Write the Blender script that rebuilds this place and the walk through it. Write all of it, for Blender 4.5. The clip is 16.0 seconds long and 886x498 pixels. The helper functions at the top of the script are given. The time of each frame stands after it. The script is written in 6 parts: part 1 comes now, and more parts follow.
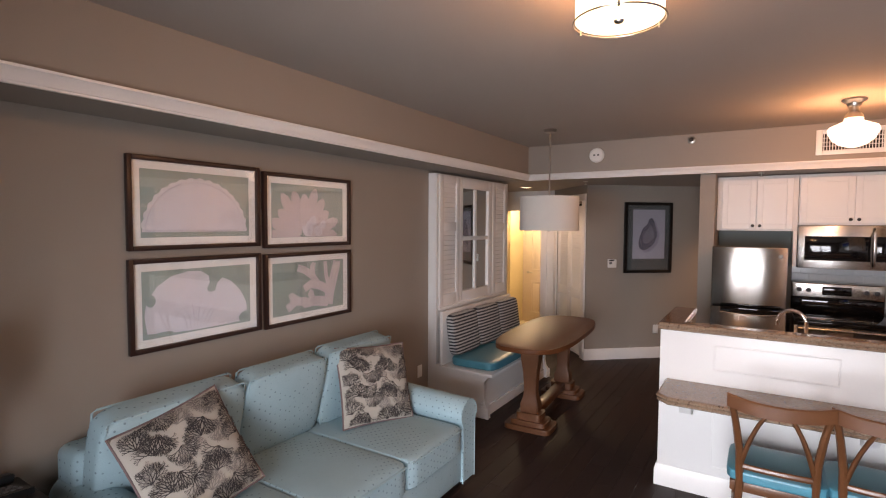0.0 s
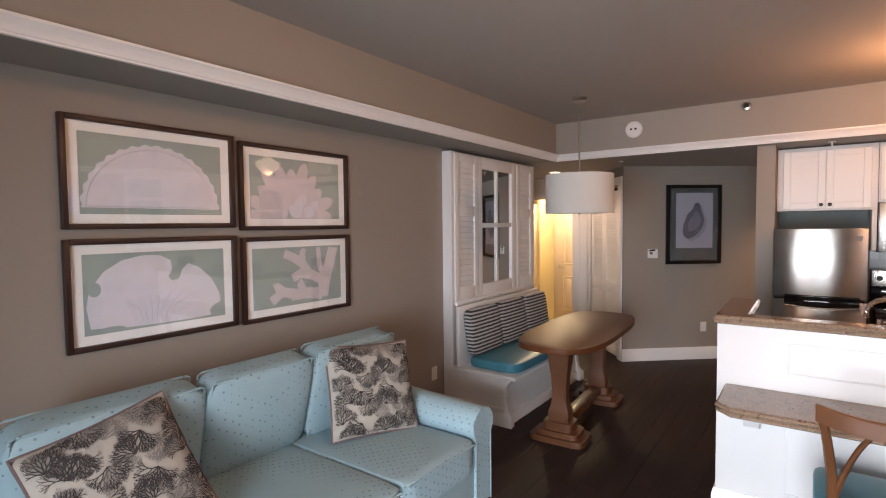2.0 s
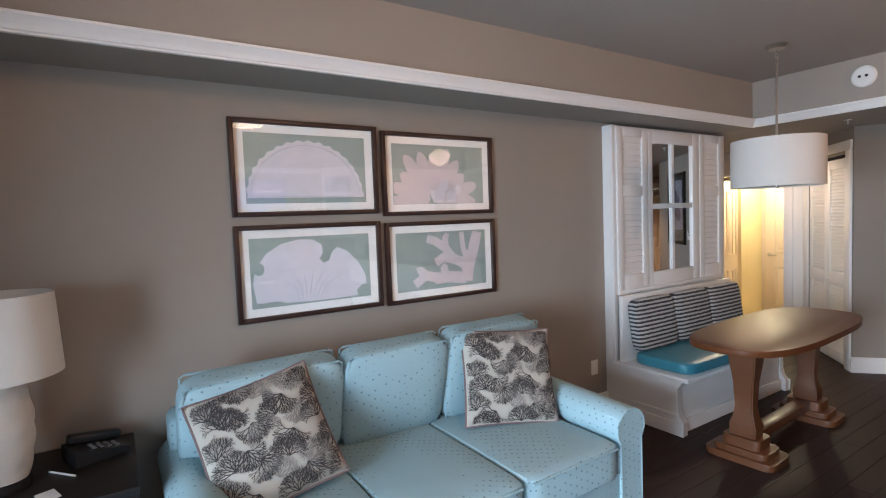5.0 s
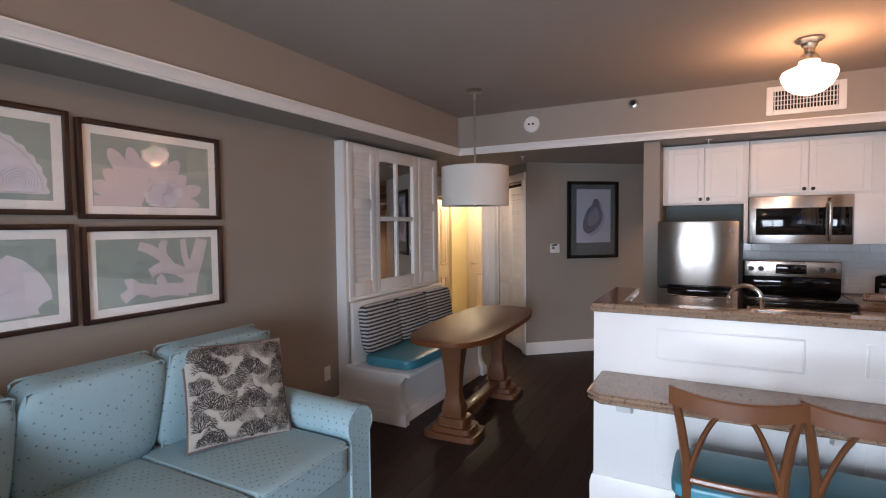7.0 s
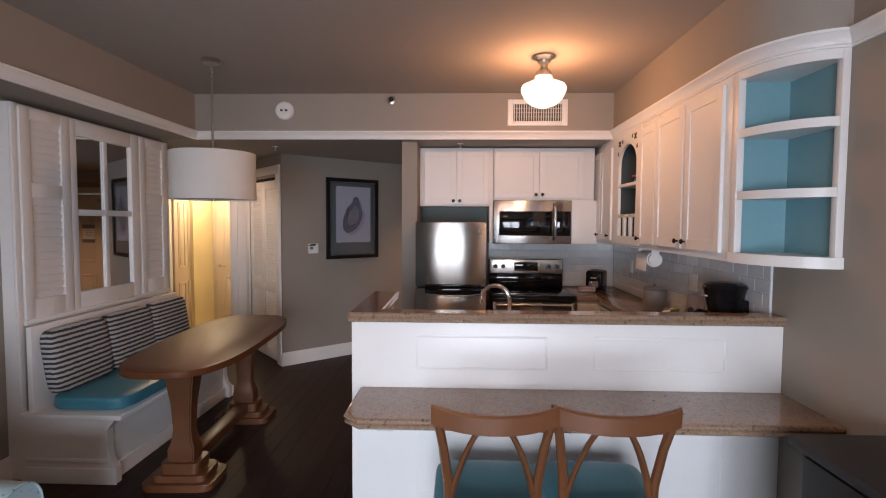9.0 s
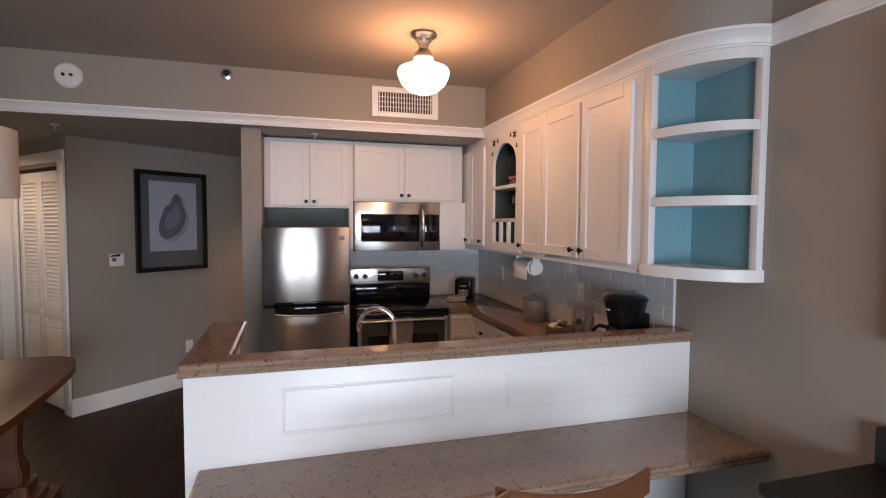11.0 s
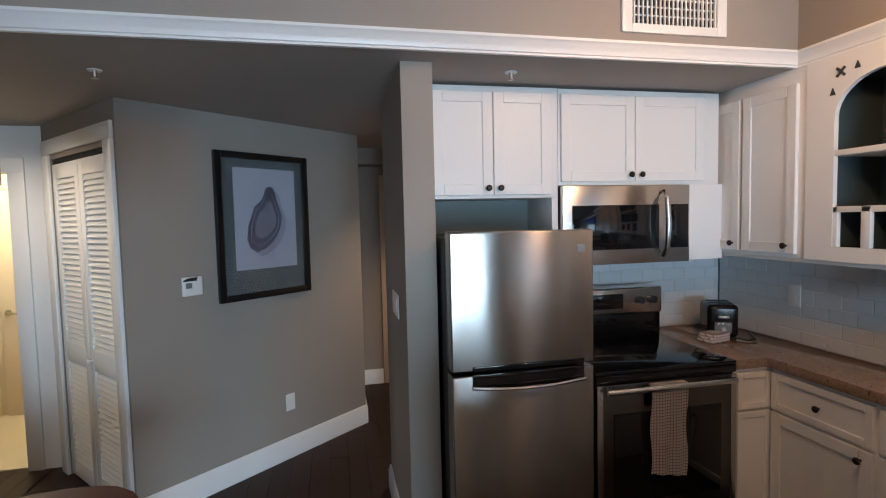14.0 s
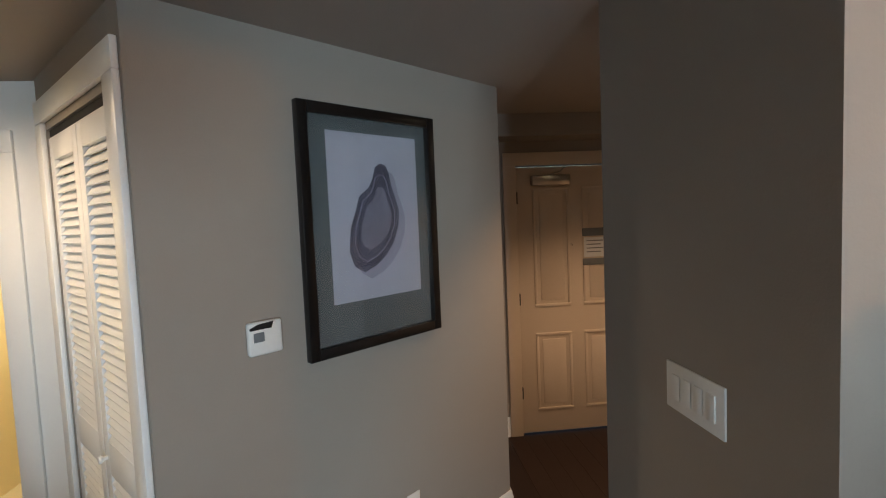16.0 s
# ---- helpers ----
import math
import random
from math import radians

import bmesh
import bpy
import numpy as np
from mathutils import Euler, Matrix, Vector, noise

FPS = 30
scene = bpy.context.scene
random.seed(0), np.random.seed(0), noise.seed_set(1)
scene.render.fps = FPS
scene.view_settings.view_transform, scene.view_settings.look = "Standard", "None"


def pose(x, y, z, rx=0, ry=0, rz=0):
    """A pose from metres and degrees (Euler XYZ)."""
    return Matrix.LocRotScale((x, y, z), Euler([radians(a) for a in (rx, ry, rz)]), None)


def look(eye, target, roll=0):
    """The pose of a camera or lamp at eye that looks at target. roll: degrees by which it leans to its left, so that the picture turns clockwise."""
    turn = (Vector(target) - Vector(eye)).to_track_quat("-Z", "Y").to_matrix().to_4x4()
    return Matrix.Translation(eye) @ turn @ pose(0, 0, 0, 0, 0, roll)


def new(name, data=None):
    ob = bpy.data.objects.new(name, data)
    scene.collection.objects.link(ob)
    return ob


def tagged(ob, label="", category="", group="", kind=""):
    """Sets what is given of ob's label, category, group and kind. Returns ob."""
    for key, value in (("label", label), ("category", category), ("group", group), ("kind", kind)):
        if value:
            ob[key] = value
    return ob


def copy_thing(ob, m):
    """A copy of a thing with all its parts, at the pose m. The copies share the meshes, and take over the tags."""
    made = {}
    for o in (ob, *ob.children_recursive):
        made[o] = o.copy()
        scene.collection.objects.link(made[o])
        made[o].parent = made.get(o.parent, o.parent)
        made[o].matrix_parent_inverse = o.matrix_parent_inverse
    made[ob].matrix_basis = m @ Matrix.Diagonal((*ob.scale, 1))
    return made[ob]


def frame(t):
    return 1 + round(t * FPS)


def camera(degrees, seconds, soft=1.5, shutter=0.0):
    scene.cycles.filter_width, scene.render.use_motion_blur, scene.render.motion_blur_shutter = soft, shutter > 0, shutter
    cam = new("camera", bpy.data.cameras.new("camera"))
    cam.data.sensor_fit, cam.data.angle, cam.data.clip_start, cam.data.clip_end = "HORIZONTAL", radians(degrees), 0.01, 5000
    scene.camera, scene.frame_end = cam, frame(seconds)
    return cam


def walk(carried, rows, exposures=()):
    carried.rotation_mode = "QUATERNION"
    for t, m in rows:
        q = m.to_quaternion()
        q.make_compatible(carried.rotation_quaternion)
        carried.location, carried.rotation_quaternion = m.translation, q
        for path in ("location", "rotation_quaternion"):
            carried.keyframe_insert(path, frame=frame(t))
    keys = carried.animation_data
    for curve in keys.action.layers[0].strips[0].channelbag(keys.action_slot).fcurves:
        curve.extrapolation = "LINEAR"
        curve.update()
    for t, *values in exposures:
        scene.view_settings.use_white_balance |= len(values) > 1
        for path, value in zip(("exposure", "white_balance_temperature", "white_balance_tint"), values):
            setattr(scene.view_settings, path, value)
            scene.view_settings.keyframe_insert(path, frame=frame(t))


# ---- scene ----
LIGHTING = [(0, -0.3, 7350, 24), (1.5, -0.2, 7200, 21), (2, -0.1, 7000, 20), (2.5, 0.1, 6600, 15), (3.5, 0.2, 5950, 10), (6, 0.18, 6000, 11), (6.5, -0.22, 6150, 18), (7.5, -0.42, 6450, 16), (8.5, -0.5, 6600, 18), (9.5, -0.47, 6700, 21), (12, -0.78, 6300, 15), (12.5, -0.92, 6200, 17), (13, -0.6, 5550, 6), (14.5, -0.03, 5350, 1), (15.5, 0.03, 5250, -2), (16, 0.2, 6000, 2)]
cam = camera(82.0, 16.0, soft=1.1)
PATH = [
    (0, (0.645, 0.614, 1.844), (-0.417, 2.306, 1.744), 0.3),
    (0.5, (0.583, 0.769, 1.754), (-0.357, 2.532, 1.667), 0.3),
    (1, (0.531, 0.982, 1.712), (-0.349, 2.776, 1.622), 0.3),
    (1.5, (0.507, 1.122, 1.702), (-0.452, 2.875, 1.61), -0.0),
    (2, (0.483, 1.164, 1.692), (-0.688, 2.783, 1.597), -0.6),
    (2.5, (0.528, 1.305, 1.675), (-0.84, 2.761, 1.581), -1.4),
    (3, (0.594, 1.366, 1.688), (-0.94, 2.645, 1.594), -1.9),
    (3.5, (0.603, 1.388, 1.64), (-0.997, 2.585, 1.547), -2.0),
    (3.7, (0.602, 1.39, 1.639), (-1.018, 2.559, 1.537), -1.9),
    (5.8, (0.642, 1.517, 1.627), (-1.043, 2.589, 1.515), -2.3),
    (6, (0.657, 1.511, 1.579), (-0.952, 2.695, 1.48), -1.5),
    (6.5, (0.671, 1.468, 1.569), (-0.618, 2.995, 1.481), -0.7),
    (7, (0.664, 1.438, 1.621), (-0.274, 3.202, 1.526), -0.6),
    (7.5, (0.689, 1.571, 1.646), (0.006, 3.449, 1.546), -0.5),
    (8, (0.694, 1.755, 1.643), (0.178, 3.684, 1.536), -0.4),
    (8.5, (0.672, 1.832, 1.628), (0.293, 3.793, 1.518), -0.3),
    (9, (0.61, 1.84, 1.629), (0.546, 3.836, 1.523), 0.3),
    (9.5, (0.529, 1.884, 1.647), (0.839, 3.858, 1.549), 0.7),
    (9.7, (0.525, 1.931, 1.655), (0.938, 3.886, 1.56), 0.7),
    (11.8, (0.37, 2.977, 1.686), (0.962, 4.884, 1.574), 0.1),
    (12, (0.36, 3.12, 1.699), (0.959, 5.025, 1.584), 0.0),
    (12.5, (0.259, 3.439, 1.698), (0.847, 5.347, 1.58), -0.3),
    (13, (0.049, 3.696, 1.706), (0.61, 5.612, 1.588), -0.5),
    (13.5, (-0.112, 4.028, 1.687), (0.389, 5.961, 1.566), -0.8),
    (14, (-0.235, 4.376, 1.689), (0.182, 6.329, 1.568), -1.3),
    (14.5, (-0.372, 4.73, 1.702), (0.012, 6.689, 1.575), -1.5),
    (15, (-0.419, 5.124, 1.705), (-0.023, 7.08, 1.566), -1.7),
    (15.5, (-0.487, 5.523, 1.705), (-0.111, 7.482, 1.566), -1.9),
    (16, (-0.643, 5.882, 1.711), (-0.426, 7.866, 1.574), -2.4),
]
walk(cam, [(t, look(eye, target, roll)) for t, eye, target, roll in PATH], LIGHTING)

# ---------- light ----------
world = bpy.data.worlds.new("world")
scene.world = world
world.use_nodes = True
wn = world.node_tree
sky = wn.nodes.new("ShaderNodeTexSky")
sky.sky_type, sky.sun_disc = "NISHITA", False
sky.sun_elevation, sky.sun_rotation = radians(35), radians(200)
wn.links.new(sky.outputs[0], wn.nodes["Background"].inputs[0])
wn.nodes["Background"].inputs[1].default_value = 0.12


def lamp(name, kind, m, power, colour, size=0.1, size_y=None):
    d = bpy.data.lights.new(name, kind)
    d.energy, d.color = power, colour
    if kind == "AREA":
        d.size = size
        if size_y:
            d.shape, d.size_y = "RECTANGLE", size_y
    else:
        d.shadow_soft_size = size
    if kind == "SPOT":
        d.spot_size, d.spot_blend = radians(size_y), 0.7
    ob = new(name, d)
    ob.matrix_world = m
    return ob


XL, XR, YB, ZC, ZS = -2.200, 2.25, -1.05, 2.775, 2.372
WARM = (1.0, 0.48, 0.20)
for wx, ww in ((-0.257, 1.0), (0.857, 1.0)):
    lamp("window_light", "AREA", pose(wx, YB + 0.06, 1.15, 60, 0, 0), 128 * ww, (0.76, 0.89, 1.0), ww, 1.75).data.spread = radians(150)
lamp("drum_bulb", "POINT", pose(0.166, 2.60, 2.66), 30, WARM, 0.08)
lamp("kitchen_bulb", "POINT", pose(1.185, 5.44, 2.47), 30, WARM, 0.07)
lamp("bath_bulb", "POINT", pose(-2.75, 9.0, 2.2), 50, (1.0, 0.84, 0.52), 0.12)
lamp("hall_bulb", "SPOT", pose(-2.29, 7.55, 2.34), 36, (1.0, 0.68, 0.44), 0.05, 166)
lamp("entry_bulb", "SPOT", pose(0.85, 8.35, 2.34), 80, (1.0, 0.60, 0.34), 0.05, 120)

# ---------- materials ----------
def mat(name, colour, rough=0.6, metal=0.0, vary=0.10, scale=3.0, grain=0.04, gscale=90.0, bump=0.05, stretch=(1, 1, 1), coat=0.0, glow=None, trans=0.0, rand=0.0, aniso=0.0, spec=0.5):
    """A surface with broad mottling, fine grain and fine relief."""
    m = bpy.data.materials.new(name)
    m.use_nodes = True
    t = m.node_tree
    n, l = t.nodes, t.links
    b = n["Principled BSDF"]
    b.inputs["Roughness"].default_value, b.inputs["Metallic"].default_value = rough, metal
    b.inputs["Coat Weight"].default_value = coat
    b.inputs["Coat Roughness"].default_value = 0.08
    b.inputs["Transmission Weight"].default_value = trans
    b.inputs["Anisotropic"].default_value = aniso
    b.inputs["Specular IOR Level"].default_value = spec
    b.inputs["Anisotropic Rotation"].default_value = 0.25 if aniso else 0.0
    co = n.new("ShaderNodeTexCoord")
    mp = n.new("ShaderNodeMapping")
    mp.inputs["Scale"].default_value = stretch
    l.new(co.outputs["Object"], mp.inputs[0])
    big, fine = n.new("ShaderNodeTexNoise"), n.new("ShaderNodeTexNoise")
    for k, sc, d in ((big, scale, 3), (fine, gscale, 2)):
        k.inputs["Scale"].default_value, k.inputs["Detail"].default_value = sc, d
        l.new(mp.outputs[0], k.inputs["Vector"])
    m1 = n.new("ShaderNodeMath"); m1.operation = "MULTIPLY_ADD"
    m1.inputs[1].default_value, m1.inputs[2].default_value = 2 * vary, 1 - vary
    l.new(big.outputs[0], m1.inputs[0])
    m2 = n.new("ShaderNodeMath"); m2.operation = "MULTIPLY_ADD"
    m2.inputs[1].default_value = 2 * grain
    l.new(fine.outputs[0], m2.inputs[0]); l.new(m1.outputs[0], m2.inputs[2])
    last = m2
    if rand:
        oi = n.new("ShaderNodeObjectInfo")
        m3 = n.new("ShaderNodeMath"); m3.operation = "MULTIPLY_ADD"
        m3.inputs[1].default_value = rand
        l.new(oi.outputs["Random"], m3.inputs[0]); l.new(m2.outputs[0], m3.inputs[2])
        last = m3
    mx = n.new("ShaderNodeVectorMath"); mx.operation = "SCALE"
    mx.inputs[0].default_value = colour[:3]
    l.new(last.outputs[0], mx.inputs["Scale"]); l.new(mx.outputs[0], b.inputs["Base Color"])
    rg = n.new("ShaderNodeMath"); rg.operation = "MULTIPLY_ADD"
    rg.inputs[1].default_value, rg.inputs[2].default_value = 0.16 * rough, 0.92 * rough
    l.new(big.outputs[0], rg.inputs[0]); l.new(rg.outputs[0], b.inputs["Roughness"])
    if bump:
        bp = n.new("ShaderNodeBump")
        bp.inputs["Strength"].default_value, bp.inputs["Distance"].default_value = bump, 0.004
        l.new(fine.outputs[0], bp.inputs["Height"]); l.new(bp.outputs[0], b.inputs["Normal"])
    if glow:
        b.inputs["Emission Color"].default_value = (*glow[0], 1)
        b.inputs["Emission Strength"].default_value = glow[1]
    return m


def two_tone(m, colour, fac_node_setup):
    """Mixes a second colour over the material's base by the factor that fac_node_setup returns."""
    n, l = m.node_tree.nodes, m.node_tree.links
    b = n["Principled BSDF"]
    old = b.inputs["Base Color"].links[0].from_socket
    mix = n.new("ShaderNodeMix"); mix.data_type = "RGBA"
    l.new(fac_node_setup(n, l), mix.inputs[0])
    l.new(old, mix.inputs[6])
    mix.inputs[7].default_value = (*colour, 1)
    l.new(mix.outputs[2], b.inputs["Base Color"])
    return m


def ramp(n, l, src, lo, hi):
    r = n.new("ShaderNodeMapRange")
    r.inputs[1].default_value, r.inputs[2].default_value = lo, hi
    l.new(src, r.inputs[0])
    return r.outputs[0]


WALL = mat("greige_wall_paint", (0.310, 0.275, 0.240), 0.75, vary=0.05, scale=1.2, grain=0.02, gscale=160, bump=0.12)
CEIL = mat("ceiling_paint", (0.39, 0.345, 0.305), 0.85, vary=0.04, scale=1.0, grain=0.02, gscale=140, bump=0.15)
WHITE = mat("white_trim_paint", (0.80, 0.80, 0.79), 0.35, vary=0.03, scale=4, grain=0.02, gscale=120, bump=0.03)
CABW = mat("white_cabinet_paint", (0.78, 0.775, 0.76), 0.38, vary=0.03, scale=3, grain=0.02, gscale=150, bump=0.03)
TEALP = mat("teal_shelf_paint", (0.16, 0.33, 0.38), 0.5, vary=0.06, scale=4, bump=0.04)
FLOORW = mat("dark_floor_boards", (0.020, 0.0112, 0.0092), 0.55, vary=0.35, scale=2.5, grain=0.25, gscale=14, bump=0.2, stretch=(9, 0.8, 1), rand=0.35, spec=0.28)
GROUT = mat("dark_floor_joint", (0.008, 0.006, 0.005), 0.8)
OAK = mat("honey_oak", (0.095, 0.035, 0.013), 0.38, vary=0.22, scale=3, grain=0.12, gscale=30, bump=0.06, stretch=(1, 1, 6), coat=0.1)
OAKTOP = mat("oak_table_top", (0.095, 0.033, 0.012), 0.40, vary=0.22, scale=3, grain=0.12, gscale=26, bump=0.05, stretch=(7, 1, 1), coat=0.0, spec=0.18)
CHAIRW = mat("chair_beech", (0.120, 0.046, 0.018), 0.34, vary=0.18, scale=4, grain=0.10, gscale=40, bump=0.05, coat=0.2)
BLACKW = mat("black_stained_wood", (0.007, 0.0056, 0.0052), 0.5, vary=0.3, scale=4, grain=0.2, gscale=50, bump=0.08)
FRAMEB = mat("black_frame_wood", (0.008, 0.0065, 0.006), 0.3, vary=0.3, scale=6, grain=0.1)
FRAMEW = mat("walnut_frame_wood", (0.028, 0.012, 0.009), 0.35, vary=0.3, scale=6, grain=0.2, gscale=60)
MAT_W = mat("white_mount_board", (0.58, 0.58, 0.57), 0.8, vary=0.02)
MAT_G = mat("grey_mount_board", (0.040, 0.045, 0.046), 0.8, vary=0.04)
STEEL = mat("brushed_steel", (0.36, 0.345, 0.325), 0.25, 1.0, vary=0.08, scale=1.2, grain=0.12, gscale=60, bump=0.05, stretch=(1, 1, 1), aniso=0.97)
DSTEEL = mat("dark_steel", (0.13, 0.125, 0.12), 0.32, 1.0, vary=0.08, bump=0.02)
ALCOVE = mat("grey_green_recess_paint", (0.17, 0.19, 0.18), 0.7, vary=0.06)
# slate whose colour carries the closed niche's shade
SLATE_SHADE = mat("shade_darkened_slate", (0.035, 0.055, 0.062), 0.6, vary=0.1)
STEELH = mat("brushed_steel_band", (0.52, 0.51, 0.49), 0.25, 1.0, vary=0.08, scale=1.2, grain=0.12, gscale=60, bump=0.05, stretch=(1, 1, 1), aniso=0.7)
NICKEL = mat("brushed_nickel", (0.45, 0.42, 0.38), 0.3, 1.0, vary=0.08, bump=0.02)
CHROME = mat("chrome", (0.75, 0.75, 0.76), 0.08, 1.0, vary=0.03, bump=0.0)
BRONZE = mat("oil_rubbed_bronze", (0.035, 0.03, 0.028), 0.35, 0.8, vary=0.2, bump=0.02)
BLACKG = mat("black_glass", (0.006, 0.006, 0.007), 0.06, vary=0.1, bump=0.0)
BLACKP = mat("black_plastic", (0.010, 0.010, 0.011), 0.4, vary=0.2, gscale=200, bump=0.1)
BLACKS = mat("glossy_black_plastic", (0.006, 0.006, 0.007), 0.2, vary=0.1, bump=0.0, spec=0.3)
GREYP = mat("grey_plastic", (0.16, 0.17, 0.18), 0.45, vary=0.08)
WHITEP = mat("white_plastic", (0.75, 0.75, 0.73), 0.4, vary=0.03)
TILE = mat("grey_glass_tile", (0.60, 0.63, 0.65), 0.16, vary=0.04, scale=6, bump=0.02, coat=0.3, rand=0.03)
GROUTW = mat("pale_grout", (0.60, 0.63, 0.645), 0.8, vary=0.06)
TEALV = mat("teal_vinyl", (0.055, 0.24, 0.32), 0.35, vary=0.10, scale=5, grain=0.06, gscale=160, bump=0.12)
SHADE = mat("white_linen_shade", (0.58, 0.56, 0.52), 0.9, vary=0.04, scale=6, grain=0.08, gscale=260, bump=0.15)
MILK = mat("milk_glass_lit", (0.9, 0.85, 0.75), 0.3, bump=0.0, glow=((1.0, 0.80, 0.62), 2.3))
DRUMG = mat("drum_glass_lit", (0.9, 0.85, 0.75), 0.4, bump=0.0, glow=((1.0, 0.80, 0.48), 4.0))
LED = mat("downlight_lens_lit", (0.9, 0.9, 0.8), 0.4, bump=0.0, glow=((1.0, 0.75, 0.45), 6.0))
DARK = mat("dark_cavity", (0.012, 0.012, 0.012), 0.9)
PAPER = mat("white_paper", (0.75, 0.75, 0.75), 0.8, vary=0.03)
INK = mat("grey_print", (0.25, 0.25, 0.26), 0.8)
CREAM = mat("cream_door_paint", (0.62, 0.52, 0.42), 0.42, vary=0.04, bump=0.03)
BATHW = mat("bath_cream_wall", (0.70, 0.60, 0.38), 0.6, vary=0.05)
BATHF = mat("bath_beige_floor_tile", (0.55, 0.48, 0.36), 0.35, vary=0.08)
CERAM = mat("cream_ceramic", (0.55, 0.50, 0.44), 0.5, vary=0.08, bump=0.05)
GREYCAN = mat("grey_enamel", (0.30, 0.31, 0.31), 0.35, 0.3, vary=0.06)
RED = mat("red_plastic", (0.35, 0.015, 0.02), 0.3)
WICK = mat("brown_tray_board", (0.16, 0.12, 0.09), 0.8, vary=0.15)
MIRROR = mat("mirror_silver", (0.85, 0.87, 0.87), 0.02, 1.0, vary=0.01, bump=0.0)
CLEAR = mat("clear_glass", (0.95, 0.97, 0.97), 0.02, vary=0.0, bump=0.0, trans=1.0)
SEAGREY = mat("print_grey_green", (0.20, 0.25, 0.235), 0.5, vary=0.08, scale=5)
SHELLW = mat("print_shell_white", (0.44, 0.435, 0.48), 0.6, vary=0.10, scale=16, grain=0.05, gscale=60)
SHELLP = mat("print_coral_blush", (0.41, 0.37, 0.39), 0.6, vary=0.14, scale=14)
SHELLS = mat("print_shell_shadow", (0.345, 0.335, 0.385), 0.6, vary=0.12, scale=18)
LILAC = mat("print_pale_lilac", (0.21, 0.198, 0.23), 0.6, vary=0.06)
MUSSEL = mat("print_mussel_violet", (0.035, 0.032, 0.05), 0.6, vary=0.5, scale=9)
MUSSELI = mat("print_mussel_inner", (0.10, 0.09, 0.115), 0.6, vary=0.5, scale=10)
MUSSELS = mat("print_mussel_shadow", (0.15, 0.135, 0.175), 0.6, vary=0.2, scale=8)


def granite_fac(n, l):
    v = n.new("ShaderNodeTexNoise")
    v.inputs["Scale"].default_value, v.inputs["Detail"].default_value = 105, 4
    co = n.new("ShaderNodeTexCoord"); l.new(co.outputs["Object"], v.inputs["Vector"])
    return ramp(n, l, v.outputs[0], 0.44, 0.62)


def fleck_fac(n, l):
    v = n.new("ShaderNodeTexNoise")
    v.inputs["Scale"].default_value, v.inputs["Detail"].default_value = 62, 5
    mp = n.new("ShaderNodeMapping"); mp.inputs["Location"].default_value = (3.1, 1.7, 5.2)
    co = n.new("ShaderNodeTexCoord"); l.new(co.outputs["Object"], mp.inputs[0]); l.new(mp.outputs[0], v.inputs["Vector"])
    return ramp(n, l, v.outputs[0], 0.60, 0.68)


GRAN = two_tone(two_tone(mat("tan_granite", (0.210, 0.138, 0.093), 0.13, vary=0.3, scale=16, grain=0.25, gscale=130, bump=0.0, coat=0.2), (0.31, 0.222, 0.160), granite_fac), (0.105, 0.066, 0.046), fleck_fac)


def dots_fac(n, l):
    co = n.new("ShaderNodeTexCoord")
    mp = n.new("ShaderNodeMapping"); mp.inputs["Scale"].default_value = (34, 34, 34); mp.inputs["Rotation"].default_value = (0.5, 0.6, 0.78)
    l.new(co.outputs["Object"], mp.inputs[0])
    v = n.new("ShaderNodeTexVoronoi"); v.inputs["Scale"].default_value = 1.0; v.inputs["Randomness"].default_value = 0.25
    l.new(mp.outputs[0], v.inputs["Vector"])
    return ramp(n, l, v.outputs["Distance"], 0.24, 0.12)


SOFA = two_tone(mat("pale_aqua_upholstery", (0.285, 0.420, 0.465), 0.8, vary=0.12, scale=5, grain=0.10, gscale=300, bump=0.3), (0.150, 0.225, 0.26), dots_fac)


def wave_fac(n, l, axis, scale, dist, lo, hi):
    co = n.new("ShaderNodeTexCoord")
    w = n.new("ShaderNodeTexWave")
    w.bands_direction = axis
    w.inputs["Scale"].default_value, w.inputs["Distortion"].default_value = scale, dist
    w.inputs["Detail"].default_value, w.inputs["Detail Scale"].default_value = 2, 3.0
    l.new(co.outputs["Object"], w.inputs["Vector"])
    return ramp(n, l, w.outputs[0], lo, hi)


STRIPE = two_tone(mat("grey_stripe_weave", (0.42, 0.43, 0.43), 0.8, vary=0.08, grain=0.1, gscale=250, bump=0.3), (0.035, 0.037, 0.045),
                  lambda n, l: wave_fac(n, l, "Z", 10.0, 1.1, 0.44, 0.58))
CORALBG = mat("cushion_linen", (0.38, 0.35, 0.305), 0.85, vary=0.08, grain=0.1, gscale=260, bump=0.3)
CORALINK = mat("cushion_coral_ink", (0.035, 0.03, 0.03), 0.85, vary=0.2, grain=0.1, gscale=260, bump=0.2)
CORALMID = mat("cushion_coral_grey", (0.20, 0.18, 0.165), 0.85, vary=0.2, grain=0.1, gscale=260, bump=0.2)
PIPING = mat("mauve_piping", (0.16, 0.11, 0.11), 0.8)
def check_fac(n, l):
    """Thin lines both ways, about fifteen millimetres apart."""
    mx = n.new("ShaderNodeMath"); mx.operation = "MAXIMUM"
    for k, ax in enumerate("XZ"):
        w = n.new("ShaderNodeTexWave"); w.bands_direction = ax
        w.inputs["Scale"].default_value = 22
        co = n.new("ShaderNodeTexCoord"); l.new(co.outputs["Object"], w.inputs["Vector"])
        l.new(ramp(n, l, w.outputs[0], 0.78, 0.95), mx.inputs[k])
    return mx.outputs[0]


